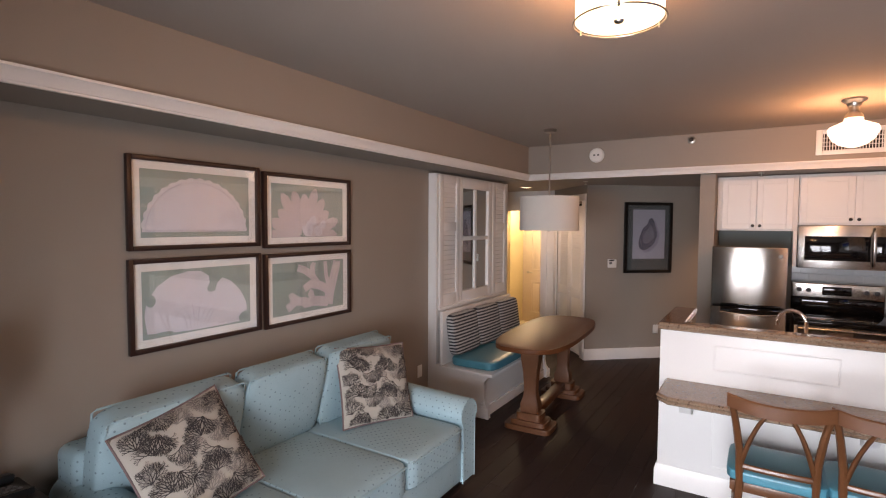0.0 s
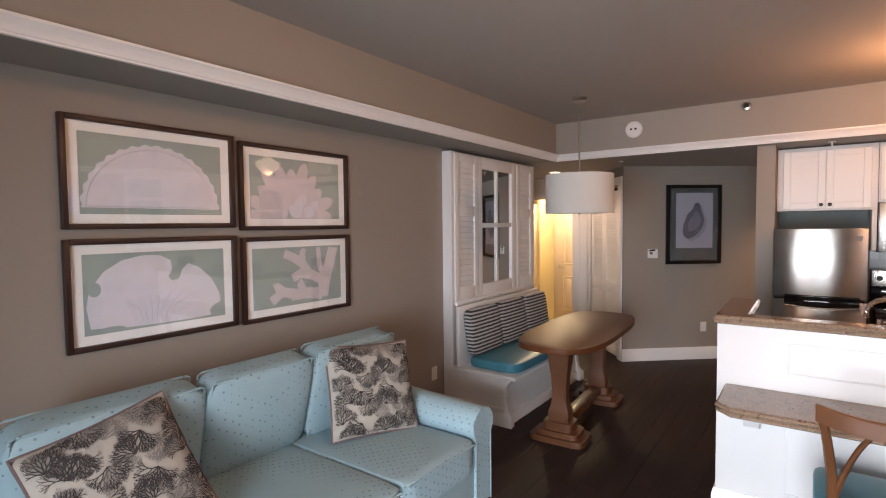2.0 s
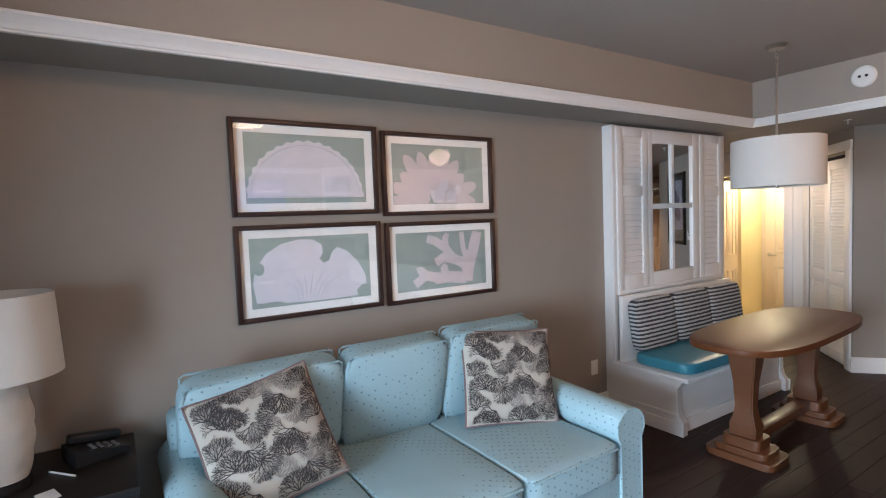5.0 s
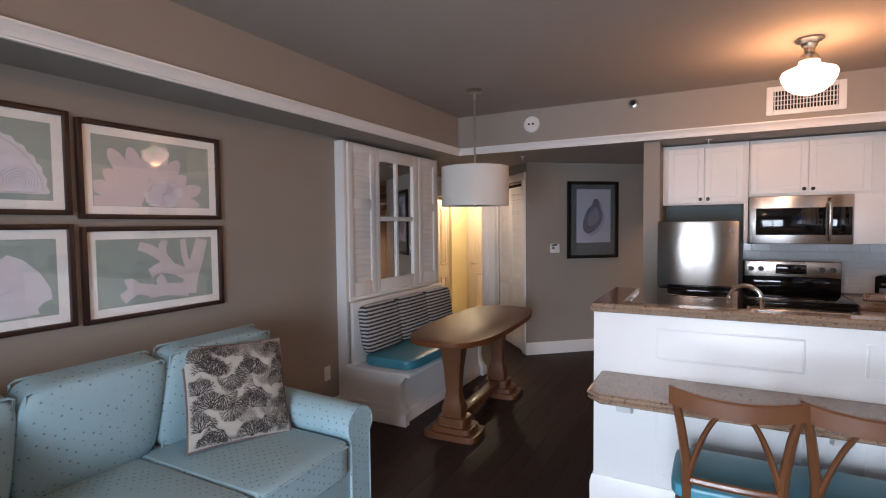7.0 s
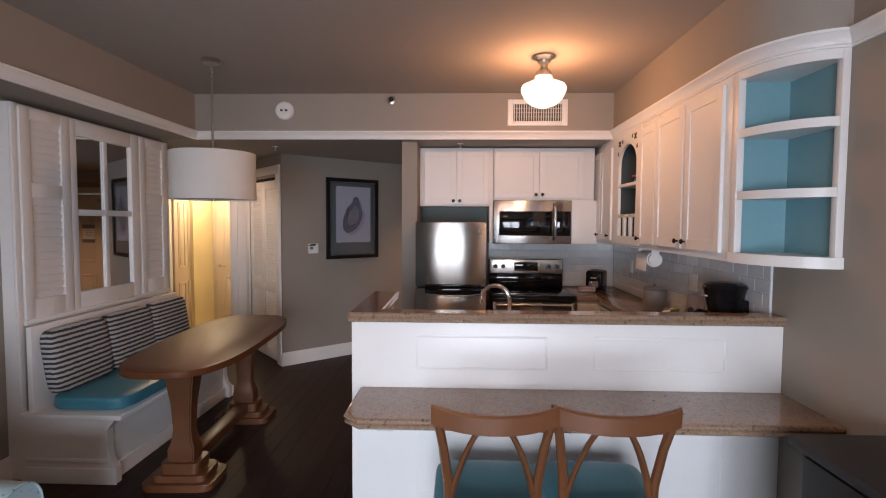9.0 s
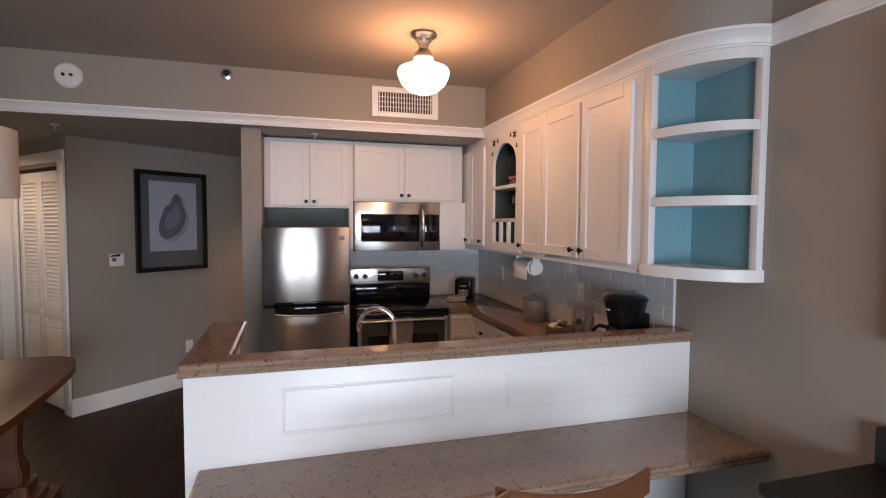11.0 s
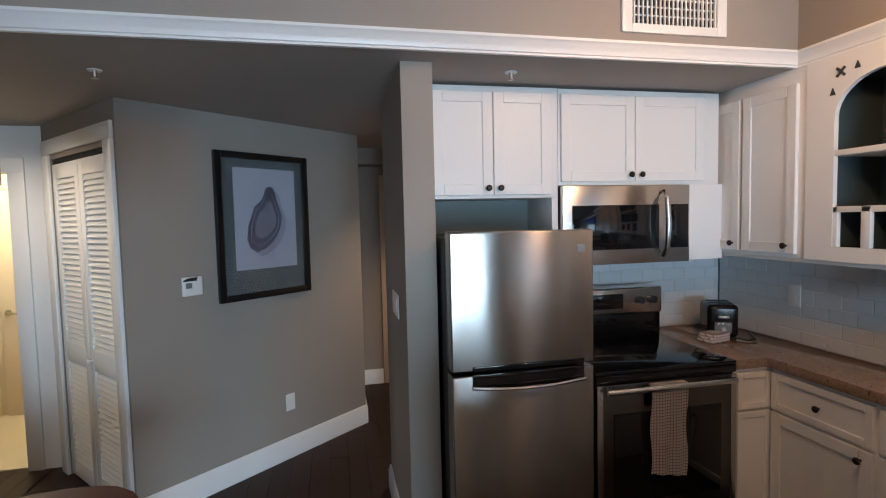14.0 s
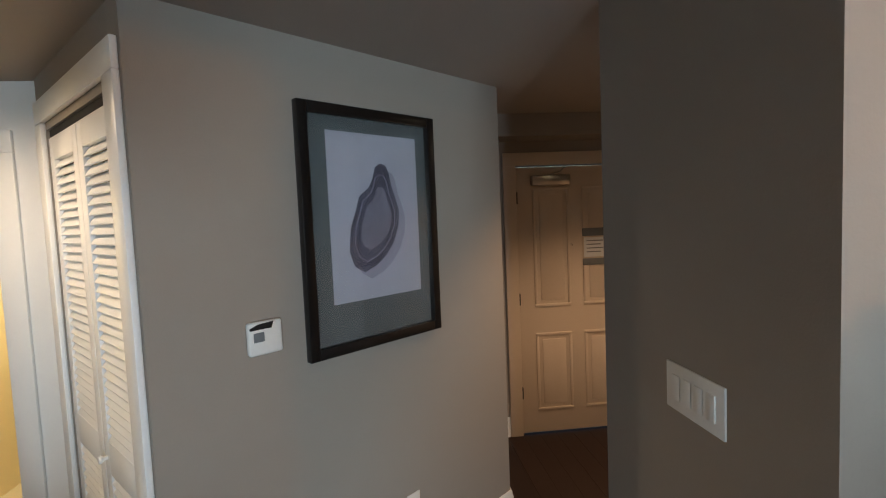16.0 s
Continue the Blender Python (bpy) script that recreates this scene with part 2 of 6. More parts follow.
CHECK = two_tone(mat("towel_white", (0.60, 0.57, 0.55), 0.95, grain=0.1, gscale=200, bump=0.4), (0.30, 0.21, 0.21), check_fac)

# ---------- tools ----------
BASIS = {}


def thing(name, m, label, category, group="", kind=""):
    ob = new(name)
    ob.empty_display_size = 0.1
    ob.matrix_basis = m
    BASIS[ob] = m
    return tagged(ob, label, category, group, kind)


def part(name, bm, material, parent=None, label="", world=False, smooth=True):
    """One mesh object under a thing or part; world: the bmesh is in world places."""
    root = parent
    while root is not None and root.parent is not None:
        root = root.parent
    if world and root is not None and root in BASIS:
        bm.transform(BASIS[root].inverted())
    bmesh.ops.recalc_face_normals(bm, faces=bm.faces[:])
    me = bpy.data.meshes.new(name)
    bm.to_mesh(me); bm.free()
    me.materials.append(material)
    if smooth:
        me.polygons.foreach_set("use_smooth", [True] * len(me.polygons))
        me.set_sharp_from_angle(angle=radians(35))
    ob = new(name, me)
    if parent is not None:
        ob.parent = parent
    if label:
        ob["label"] = label
    return ob


def structure(name, bm, material, label, category):
    return tagged(part(name, bm, material), label, category, kind="structure")


def box(a, b, bevel=0.0, seg=2, bm=None, m=None):
    """A box from corner a to corner b."""
    own = bmesh.new()
    bmesh.ops.create_cube(own, size=1.0)
    for v in own.verts:
        v.co = Vector([a[i] + (v.co[i] + 0.5) * (b[i] - a[i]) for i in range(3)])
    if bevel:
        bmesh.ops.bevel(own, geom=own.edges[:], offset=bevel, segments=seg, profile=0.5, affect="EDGES")
    return joined(own, bm, m)


def joined(own, bm=None, m=None):
    if m is not None:
        own.transform(m)
    if bm is None:
        return own
    me = bpy.data.meshes.new("tmp")
    own.to_mesh(me); own.free()
    bm.from_mesh(me)
    bpy.data.meshes.remove(me)
    return bm


def lathe(profile, steps=32, bm=None, m=None, cap=True):
    """A turned body about z from (radius, z) pairs."""
    own = bmesh.new()
    rings = []
    for r, z in profile:
        if r < 1e-5:
            rings.append([own.verts.new((0, 0, z))])
        else:
            rings.append([own.verts.new((r * math.cos(2 * math.pi * k / steps), r * math.sin(2 * math.pi * k / steps), z)) for k in range(steps)])
    for p, q in zip(rings, rings[1:]):
        for k in range(steps):
            j = (k + 1) % steps
            if len(p) == 1 and len(q) == 1:
                continue
            if len(p) == 1:
                own.faces.new((p[0], q[k], q[j]))
            elif len(q) == 1:
                own.faces.new((p[k], p[j], q[0]))
            else:
                own.faces.new((p[k], p[j], q[j], q[k]))
    if cap:
        for ring in (rings[0], rings[-1]):
            if len(ring) > 1:
                own.faces.new(ring)
    return joined(own, bm, m)


def prism(pts, z0, z1, bevel=0.0, bm=None, m=None):
    """A flat outline (x, y) raised from z0 to z1."""
    own = bmesh.new()
    lo = [own.verts.new((x, y, z0)) for x, y in pts]
    hi = [own.verts.new((x, y, z1)) for x, y in pts]
    own.faces.new(lo[::-1])
    top = own.faces.new(hi)
    for k in range(len(pts)):
        j = (k + 1) % len(pts)
        own.faces.new((lo[k], lo[j], hi[j], hi[k]))
    if bevel:
        es = [e for e in own.edges if abs(e.verts[0].co.z - e.verts[1].co.z) < 1e-6]
        bmesh.ops.bevel(own, geom=es, offset=bevel, segments=3, profile=0.6, affect="EDGES")
    return joined(own, bm, m)


def tube(points, r, sides=10, bm=None, m=None, flat=1.0, up=Vector((0, 0, 1))):
    """A rod along points; r may be one radius or one for each point; flat squeezes it along its second axis."""
    own = bmesh.new()
    pts = [Vector(p) for p in points]
    rings = []
    for i, p in enumerate(pts):
        d = (pts[min(i + 1, len(pts) - 1)] - pts[max(i - 1, 0)]).normalized()
        u = up if abs(d.dot(up)) < 0.95 else Vector((0, 1, 0))
        a = d.cross(u).normalized()
        b = d.cross(a).normalized()
        rr = r[i] if isinstance(r, (list, tuple)) else r
        rings.append([own.verts.new(p + a * rr * math.cos(2 * math.pi * k / sides) + b * rr * flat * math.sin(2 * math.pi * k / sides)) for k in range(sides)])
    for p, q in zip(rings, rings[1:]):
        for k in range(sides):
            j = (k + 1) % sides
            own.faces.new((p[k], p[j], q[j], q[k]))
    own.faces.new(rings[0][::-1]); own.faces.new(rings[-1])
    return joined(own, bm, m)


def sweep(path, profile, bm=None):
    """A moulding: profile (out, z) carried along a plan path, out to the right of travel."""
    own = bmesh.new()
    pts = [Vector((x, y)) for x, y in path]
    rings = []
    for i, p in enumerate(pts):
        d0 = (p - pts[i - 1]).normalized() if i else None
        d1 = (pts[i + 1] - p).normalized() if i < len(pts) - 1 else None
        n0 = Vector((d0.y, -d0.x)) if d0 else None
        n1 = Vector((d1.y, -d1.x)) if d1 else None
        if n0 is None or n1 is None:
            nn = n0 or n1
        else:
            nn = (n0 + n1).normalized()
            nn = nn / max(0.3, nn.dot(n0))
        rings.append([own.verts.new((p.x + nn.x * o, p.y + nn.y * o, z)) for o, z in profile])
    for p, q in zip(rings, rings[1:]):
        for k in range(len(profile) - 1):
            own.faces.new((p[k], p[k + 1], q[k + 1], q[k]))
        own.faces.new((p[-1], p[0], q[0], q[-1]))
    own.faces.new(rings[0]); own.faces.new(rings[-1][::-1])
    return joined(own, bm)


def puff(sx, sy, sz, bulge=0.25, n=10, bm=None, m=None, power=4.0):
    """A soft cushion: a rounded box whose faces swell towards their middle."""
    own = bmesh.new()
    bmesh.ops.create_cube(own, size=2.0)
    bmesh.ops.subdivide_edges(own, edges=own.edges[:], cuts=n, use_grid_fill=True)
    for v in own.verts:
        x, y, z = v.co
        k = (abs(x) ** power + abs(y) ** power + abs(z) ** power) ** (1 / power)
        x, y, z = x / k, y / k, z / k
        sw = 1 + bulge * (1 - x * x) * (1 - y * y)
        v.co = Vector((x * sx / 2, y * sy / 2, z * sz / 2 * sw))
    return joined(own, bm, m)


def ellipse(a, b, n=32, power=2.0):
    out = []
    for k in range(n):
        c, s = math.cos(2 * math.pi * k / n), math.sin(2 * math.pi * k / n)
        out.append((a * math.copysign(abs(c) ** (2 / power), c), b * math.copysign(abs(s) ** (2 / power), s)))
    return out
# ---------- the shell ----------
P, Q = (-1.360, 7.437), (-0.024, 8.596)
YS, YE = 6.455, 9.59
ART = pose(P[0], P[1], 0, 0, 0, 40.94)
CLO = pose(P[0], P[1], 0, 0, 0, 130.94)
I4 = Matrix()

structure("floor", box((-4.4, YB - 0.1, -0.15), (XR + 0.1, 9.8, -0.012)), GROUT, "dark wooden board floor through the whole suite", "floor")
structure("wall_sofa", box((XL - 0.12, YB, -0.1), (XL, 6.55, ZC)), WALL, "greige painted wall behind the sofa", "wall")
# added out of view: keeps window light off the sofa's near end
structure("unseen_shade_wall", box((XL, 0.08, -0.1), (-0.70, 0.20, ZS)), WALL, "unseen greige wall added to shade the sofa wall", "wall")
structure("wall_right", box((XR, YB, -0.1), (XR + 0.12, 7.5, ZC)), WALL, "greige painted wall with the television", "wall")
bm = box((XL, YB - 0.12, -0.1), (-0.85, YB, ZC))
box((1.45, YB - 0.12, -0.1), (XR, YB, ZC), bm=bm)
box((-0.85, YB - 0.12, 2.25), (1.45, YB, ZC), bm=bm)
structure("wall_window", bm, WALL, "greige wall around the wide balcony door", "wall")
structure("wall_kitchen", box((0.213, 7.28, -0.1), (XR, 7.50, ZS)), WALL, "greige wall at the back of the kitchen", "wall")
structure("wall_partition", box((0.070, 6.61, -0.1), (0.211, 7.50, ZS)), WALL, "short greige partition wall beside the fridge", "wall")
structure("wall_art", box((0, 0, -0.1), (1.769, 0.10, ZS), m=ART), WALL, "greige slanted wall with the shell picture", "wall")
structure("wall_entry_left", box((-0.126, 8.606, -0.1), (-0.028, YE, ZS)), WALL, "greige wall of the entry hall", "wall")
bm = box((-0.126, YE, -0.1), (0.32, YE + 0.12, ZS))
box((1.235, YE, -0.1), (1.55, YE + 0.12, ZS), bm=bm)
box((0.32, YE, 2.04), (1.235, YE + 0.12, ZS), bm=bm)
structure("wall_entry", bm, WALL, "greige wall around the entry door", "wall")
structure("wall_entry_right", box((1.50, 7.50, -0.1), (1.60, YE, ZS)), WALL, "greige wall of the entry hall", "wall")
structure("wall_hall_left", box((-4.3, 6.55, -0.1), (-4.2, 8.36, ZS)), WALL, "greige wall at the end of the side hall", "wall")
structure("wall_hall_front", box((-4.2, 6.43, -0.1), (XL - 0.12, 6.55, ZS)), WALL, "greige wall of the side hall", "wall")
bm = box((-2.36, 8.36, -0.1), (-2.08, 8.48, ZS))
box((-4.2, 8.36, -0.1), (-3.2, 8.48, ZS), bm=bm)
box((-3.2, 8.36, 2.06), (-2.36, 8.48, ZS), bm=bm)
structure("wall_bath_front", bm, WHITE, "white painted wall around the bathroom opening", "wall")
bm = box((-4.3, 9.62, -0.1), (-1.9, 9.72, ZS))
box((-4.3, 8.48, -0.1), (-4.2, 9.62, ZS), bm=bm)
box((-2.06, 8.48, -0.1), (-1.96, 9.62, ZS), bm=bm)
structure("wall_bath", bm, BATHW, "cream bathroom walls in yellow light", "wall")
structure("bathroom_floor", box((-4.2, 8.40, -0.011), (-2.08, 9.62, 0.006)), BATHF, "beige bathroom floor tiles", "floor")

structure("ceiling", box((XL, YB, ZC), (XR, 6.48, ZC + 0.1)), CEIL, "matt warm white ceiling of the living room", "ceiling")
structure("ceiling_hall", box((-4.3, 6.48, ZS), (XR + 0.1, 9.75, ZS + 0.1)), CEIL, "lower ceiling over kitchen back and hall", "ceiling")
structure("bulkhead_sofa", box((XL, YB, ZS), (-1.80, 6.48, ZC)), WALL, "greige ceiling bulkhead along the sofa wall", "bulkhead")
structure("bulkhead_kitchen", box((-1.80, YS, ZS), (XR, 6.48, ZC)), WALL, "greige ceiling bulkhead above kitchen and hall", "bulkhead")
structure("entry_header", box((-0.028, 9.32, 2.22), (1.50, YE, ZS)), WALL, "greige dropped header before the entry door", "bulkhead")

ARC = [(2.25 - 0.28 * math.cos(a), 4.45 - 0.38 * math.sin(a)) for a in [math.pi / 2 * k / 14 for k in range(15)]]
pts = [(1.97, YS)] + ARC + [(2.25, YS)]
structure("bulkhead_cabinets", prism(pts, 2.40, ZC), WALL, "greige bulkhead above the wall cabinets", "bulkhead")

CROWN = [(-0.012, 2.350), (0.012, 2.350), (0.012, 2.362), (0.020, 2.367), (0.024, 2.388), (0.030, 2.398), (0.042, 2.420), (0.058, 2.434), (0.058, 2.450), (-0.012, 2.450)]
path = [(-1.80, YB), (-1.80, YS), (1.97, YS)] + ARC + [(2.25, YB)]
CROWN = [(max(o * 0.8, -0.012), 2.368 + (z - 2.35) * 0.70) for o, z in CROWN]
structure("crown_trim", sweep(path, CROWN), WHITE, "white crown moulding round the bulkheads", "trim")

BASE = [(-0.002, 0.0), (0.018, 0.0), (0.018, 0.115), (0.012, 0.128), (0.012, 0.140), (0.006, 0.150), (-0.002, 0.150)]
u, w = Vector((0.7555, 0.6551)), Vector((-0.6551, 0.7555))
e0 = Vector(P) + w * 0.02
structure("baseboard_art", sweep([(e0.x, e0.y), P, Q, (-0.026, YE)], BASE), WHITE, "white baseboard along the slanted wall", "trim")
structure("baseboard_sofa", sweep([(XL, YB), (XL, 4.87)], BASE), WHITE, "white baseboard behind the sofa", "trim")
structure("baseboard_right", sweep([(XR, 4.0), (XR, YB)], BASE), WHITE, "white baseboard under the television", "trim")
structure("baseboard_entry", sweep([(-0.026, YE), (0.22, YE)], BASE), WHITE, "white baseboard beside the entry door", "trim")
structure("baseboard_partition", sweep([(1.50, 7.50), (0.070, 7.50), (0.070, 6.61), (0.211, 6.61)], BASE), WHITE, "white baseboard round the partition", "trim")

# balcony door behind the walker
win = thing("window_1", pose(0.30, YB - 0.06, 0), "white framed sliding balcony door with daylight", "window", kind="structure")
for i, x in enumerate((-0.85, 0.265, 1.38)):
    part("window_frame", box((x, YB - 0.10, 0.0), (x + 0.07, YB - 0.02, 2.25), 0.006), WHITE, win, world=True)
for z in (0.0, 2.16):
    part("window_rail", box((-0.78, YB - 0.09, z), (1.38, YB - 0.03, z + 0.09), 0.006), WHITE, win, world=True)
for x, xe in ((-0.78, 0.265), (0.335, 1.38)):
    pn = part("pane", box((x, YB - 0.064, 0.09), (xe, YB - 0.058, 2.16)), CLEAR, win, world=True)
    pn.visible_shadow = False
structure("ground", box((-90, -90, -0.4), (90, YB - 0.2, -0.3)), GROUT, "dark ground outside the balcony", "ground")

# ---------- doors ----------
def casing(parent, x0, x1, top, wdt, out, m, lab="", mt=None):
    mt = mt or WHITE
    prof = 0.016
    for a, b in (((x0 - wdt, -out, 0), (x0, 0, top)), ((x1, -out, 0), (x1 + wdt, 0, top)), ((x0 - wdt, -out, top), (x1 + wdt, 0, top + wdt))):
        bm = box(a, b, 0.004, m=m)
        part("casing", bm, mt, parent, lab, world=True)


def panel_door(name, m, wd, ht, material, label, rows, kind_group=""):
    """A framed door leaf in its own frame: x across, y through, z up."""
    d = thing(name, m, label, "door", kind="structure")
    part("leaf", box((0, 0, 0.008), (wd, 0.036, ht), 0.003), material, d)
    for z0, z1 in rows:
        for x0, x1 in ((0.12, wd / 2 - 0.05), (wd / 2 + 0.05, wd - 0.12)):
            bm = bmesh.new()
            t = 0.022
            for a, b in (((x0, -0.010, z0), (x1, 0, z0 + t)), ((x0, -0.010, z1 - t), (x1, 0, z1)), ((x0, -0.010, z0 + t), (x0 + t, 0, z1 - t)), ((x1 - t, -0.010, z0 + t), (x1, 0, z1 - t))):
                box(a, b, 0.004, bm=bm)
            part("panel_moulding", bm, material, d)
            part("panel", box((x0 + 0.05, -0.006, z0 + 0.05), (x1 - 0.05, 0, z1 - 0.05), 0.004), material, d)
    return d


ent = panel_door("door_1", pose(0.325, YE + 0.008, 0), 0.905, 2.03, CREAM, "cream panelled entry door, closed, in warm light", ((0.18, 0.78), (0.98, 1.88)))
casing(ent, 0.32, 1.235, 2.04, 0.095, 0.022, pose(0, YE, 0), mt=CREAM)
for z in (0.28, 1.0, 1.76):
    part("hinge", box((-0.006, -0.012, z), (0.008, 0.002, z + 0.09), 0.002), BRONZE, ent)
part("closer_body", box((0.11, -0.062, 1.89), (0.40, -0.002, 1.965), 0.008), NICKEL, ent, "grey metal door closer")
part("closer_arm", tube([(0.25, -0.05, 1.968), (0.31, -0.09, 1.985), (0.36, -0.04, 2.02)], 0.009, flat=0.5), NICKEL, ent)
part("notice_plate", box((0.50, -0.014, 1.50), (0.70, -0.004, 1.56), 0.002), GREYP, ent)
part("notice_card", box((0.51, -0.012, 1.34), (0.69, -0.004, 1.49), 0.001), PAPER, ent)
for k in range(4):
    part("print_line", box((0.53, -0.0135, 1.46 - 0.028 * k), (0.66 - 0.02 * (k % 2), -0.012, 1.468 - 0.028 * k)), INK, ent)
part("notice_plate", box((0.50, -0.014, 1.28), (0.70, -0.004, 1.33), 0.002), GREYP, ent)
part("peephole", lathe([(0.0, -0.006), (0.008, -0.006), (0.008, 0.0), (0, 0)], 12, m=pose(0.42, 0, 1.44, 90)), BRONZE, ent)

inner = panel_door("door_2", pose(-3.14, 9.57, 0), 0.75, 2.02, CREAM, "cream panelled inner bathroom door, closed", ((0.18, 0.78), (0.98, 1.88)))
part("handle_rose", lathe([(0.0, 0), (0.026, 0), (0.026, 0.008), (0.0, 0.012)], 16, m=pose(0.06, -0.002, 0.94, 90)), NICKEL, inner)
part("lever", tube([(0.06, -0.012, 0.94), (0.06, -0.045, 0.94), (0.10, -0.05, 0.94), (0.17, -0.048, 0.935)], 0.009), NICKEL, inner, "brushed nickel lever")
casing(inner, -3.15, -2.38, 2.03, 0.085, 0.018, pose(0, 9.62, 0), mt=CREAM)

bathc = thing("door_3", pose(-2.78, 8.36, 0), "white cased bathroom opening", "door frame", kind="structure")
casing(bathc, -3.2, -2.36, 2.06, 0.10, 0.02, pose(0, 8.36, 0))
leaf = panel_door("door_4", pose(-3.18, 8.50, 0, 0, 0, 98), 0.78, 2.02, CREAM, "cream panelled bathroom door standing open", ((0.18, 0.78), (0.98, 1.88)))
part("knob", lathe([(0.0, 0), (0.02, 0), (0.012, 0.02), (0.024, 0.04), (0.024, 0.05), (0, 0.058)], 16, m=pose(0.70, -0.002, 0.95, 90)), NICKEL, leaf)

# closet with louvred folding doors
clos = thing("door_5", CLO, "white louvred bifold closet doors, closed", "closet door", kind="structure")
bm = box((0.101, -0.10, -0.1), (0.125, 0.0, ZS), m=I4)
box((1.04, -0.10, -0.1), (1.19, 0.0, ZS), bm=bm)
box((0.125, -0.10, 2.13), (1.04, 0.0, ZS), bm=bm)
box((0.125, -0.62, -0.1), (1.04, -0.56, 2.13), bm=bm)
bm.transform(CLO)
structure("wall_closet", bm, WALL, "greige wall round the closet", "wall")
for a, b in (((0.02, 0, 0), (0.125, 0.022, 2.16)), ((1.04, 0, 0), (1.145, 0.022, 2.16)), ((0.02, 0, 2.16), (1.145, 0.022, 2.255))):
    part("casing", box(a, b, 0.005), WHITE, clos)
part("track", box((0.13, -0.05, 2.10), (1.035, -0.01, 2.128)), DARK, clos, "dark closet door track")


def louvre_leaf(parent, x0, x1):
    st = 0.065
    for a, b in (((x0, -0.035, 0.015), (x0 + st, -0.004, 2.095)), ((x1 - st, -0.035, 0.015), (x1, -0.004, 2.095)), ((x0 + st, -0.035, 0.015), (x1 - st, -0.004, 0.13)),
                 ((x0 + st, -0.035, 0.80), (x1 - st, -0.004, 0.93)), ((x0 + st, -0.035, 2.00), (x1 - st, -0.004, 2.095))):
        part("rail", box(a, b, 0.003), WHITE, parent)
    sl = None
    for z0, z1 in ((0.13, 0.80), (0.93, 2.00)):
        n = int((z1 - z0) / 0.034)
        for k in range(n):
            z = z0 + (k + 0.5) * (z1 - z0) / n
            if sl is None:
                sl = part("slat", box((-(x1 - x0) / 2 + st, -0.004, -0.021), ((x1 - x0) / 2 - st, 0.004, 0.021), 0.0015, 1), WHITE, parent)
                o = sl
            else:
                o = new("slat", sl.data)
                o.parent = parent
            o.matrix_basis = pose((x0 + x1) / 2, -0.019, z, 32)


louvre_leaf(clos, 0.133, 0.580)
louvre_leaf(clos, 0.586, 1.032)
part("pull_knob", lathe([(0, 0), (0.008, 0), (0.008, 0.012), (0.016, 0.022), (0.014, 0.03), (0, 0.032)], 14, m=pose(0.545, -0.004, 0.86, -90)), WHITE, clos)

# shower in the bathroom
sh = thing("shower", pose(-3.9, 9.0, 0), "white tub with chrome framed glass shower screen", "shower")
part("tub", box((-4.19, 9.0, 0.0), (-3.26, 9.61, 0.40), 0.03, 3), WHITEP, sh, world=True)
part("screen", box((-4.18, 9.04, 0.40), (-3.29, 9.046, 1.95)), CLEAR, sh, world=True).visible_shadow = False
part("rail", tube([(-4.19, 9.043, 1.97), (-3.26, 9.043, 1.97)], 0.016), CHROME, sh, world=True)
part("post", tube([(-3.28, 9.043, 0.40), (-3.28, 9.043, 1.97)], 0.012), CHROME, sh, world=True)
part("end_wall", box((-3.25, 9.02, 0.0), (-3.20, 9.61, 2.35)), BATHW, sh, world=True)

# ---------- pictures ----------
def picture(name, m, wd, ht, fr, fd, mount, mount_w, frame_mat, label, group=""):
    """Frame, mount and print in local x (across), z (up); front towards -y."""
    p = thing(name, m, label, "picture", group)
    for a, b in (((0, -fd, 0), (fr, 0, ht)), ((wd - fr, -fd, 0), (wd, 0, ht)), ((fr, -fd, 0), (wd - fr, 0, fr)), ((fr, -fd, ht - fr), (wd - fr, 0, ht))):
        part("frame", box(a, b, 0.004), frame_mat, p)
    part("mount", box((fr, -0.006, fr), (wd - fr, 0, ht - fr)), mount, p)
    gz = part("glazing", box((fr, -0.0185, fr), (wd - fr, -0.0170, ht - fr)), CLEAR, p, "clear picture glass")
    gz.visible_shadow = False
    return p


def _flat(pts, y, th):
    own = bmesh.new()
    f = own.faces.new([own.verts.new((x, y, z)) for x, z in pts])
    r = bmesh.ops.extrude_face_region(own, geom=[f])
    for g in r["geom"]:
        if isinstance(g, bmesh.types.BMVert):
            g.co.y -= th
    return own


PG = "four shell prints above the sofa"
def sofa_pic(y0, z0, wd, ht, label):
    p = picture("framed_print", pose(XL + 0.001, y0, z0, 0, 0, 90), wd, ht, 0.026, 0.030, MAT_W, 0.06, FRAMEW, label, PG)
    ix, iz = 0.075, 0.070
    part("print", box((ix, -0.0075, iz), (wd - ix, -0.006, ht - iz)), SEAGREY, p, "grey green print ground")
    return p, ix, iz


def fan(cx, cz, a, b, n, a0, a1, rip=0.0, k=11):
    out = []
    for i in range(n + 1):
        t = radians(a0 + (a1 - a0) * i / n)
        r = 1 + rip * math.sin(k * t * 2)
        out.append((cx + a * r * math.cos(t), cz + b * r * math.sin(t)))
    return out


def blob(cx, cz, r, seedv, n=40, amp=0.16):
    return [(cx + r * (1 + amp * noise.noise(Vector((math.cos(t) * 1.3 + seedv, math.sin(t) * 1.3, seedv)))) * math.cos(t),
             cz + r * (1 + amp * noise.noise(Vector((math.cos(t) * 1.3 + seedv, math.sin(t) * 1.3, seedv)))) * math.sin(t)) for t in [2 * math.pi * i / n for i in range(n)]]


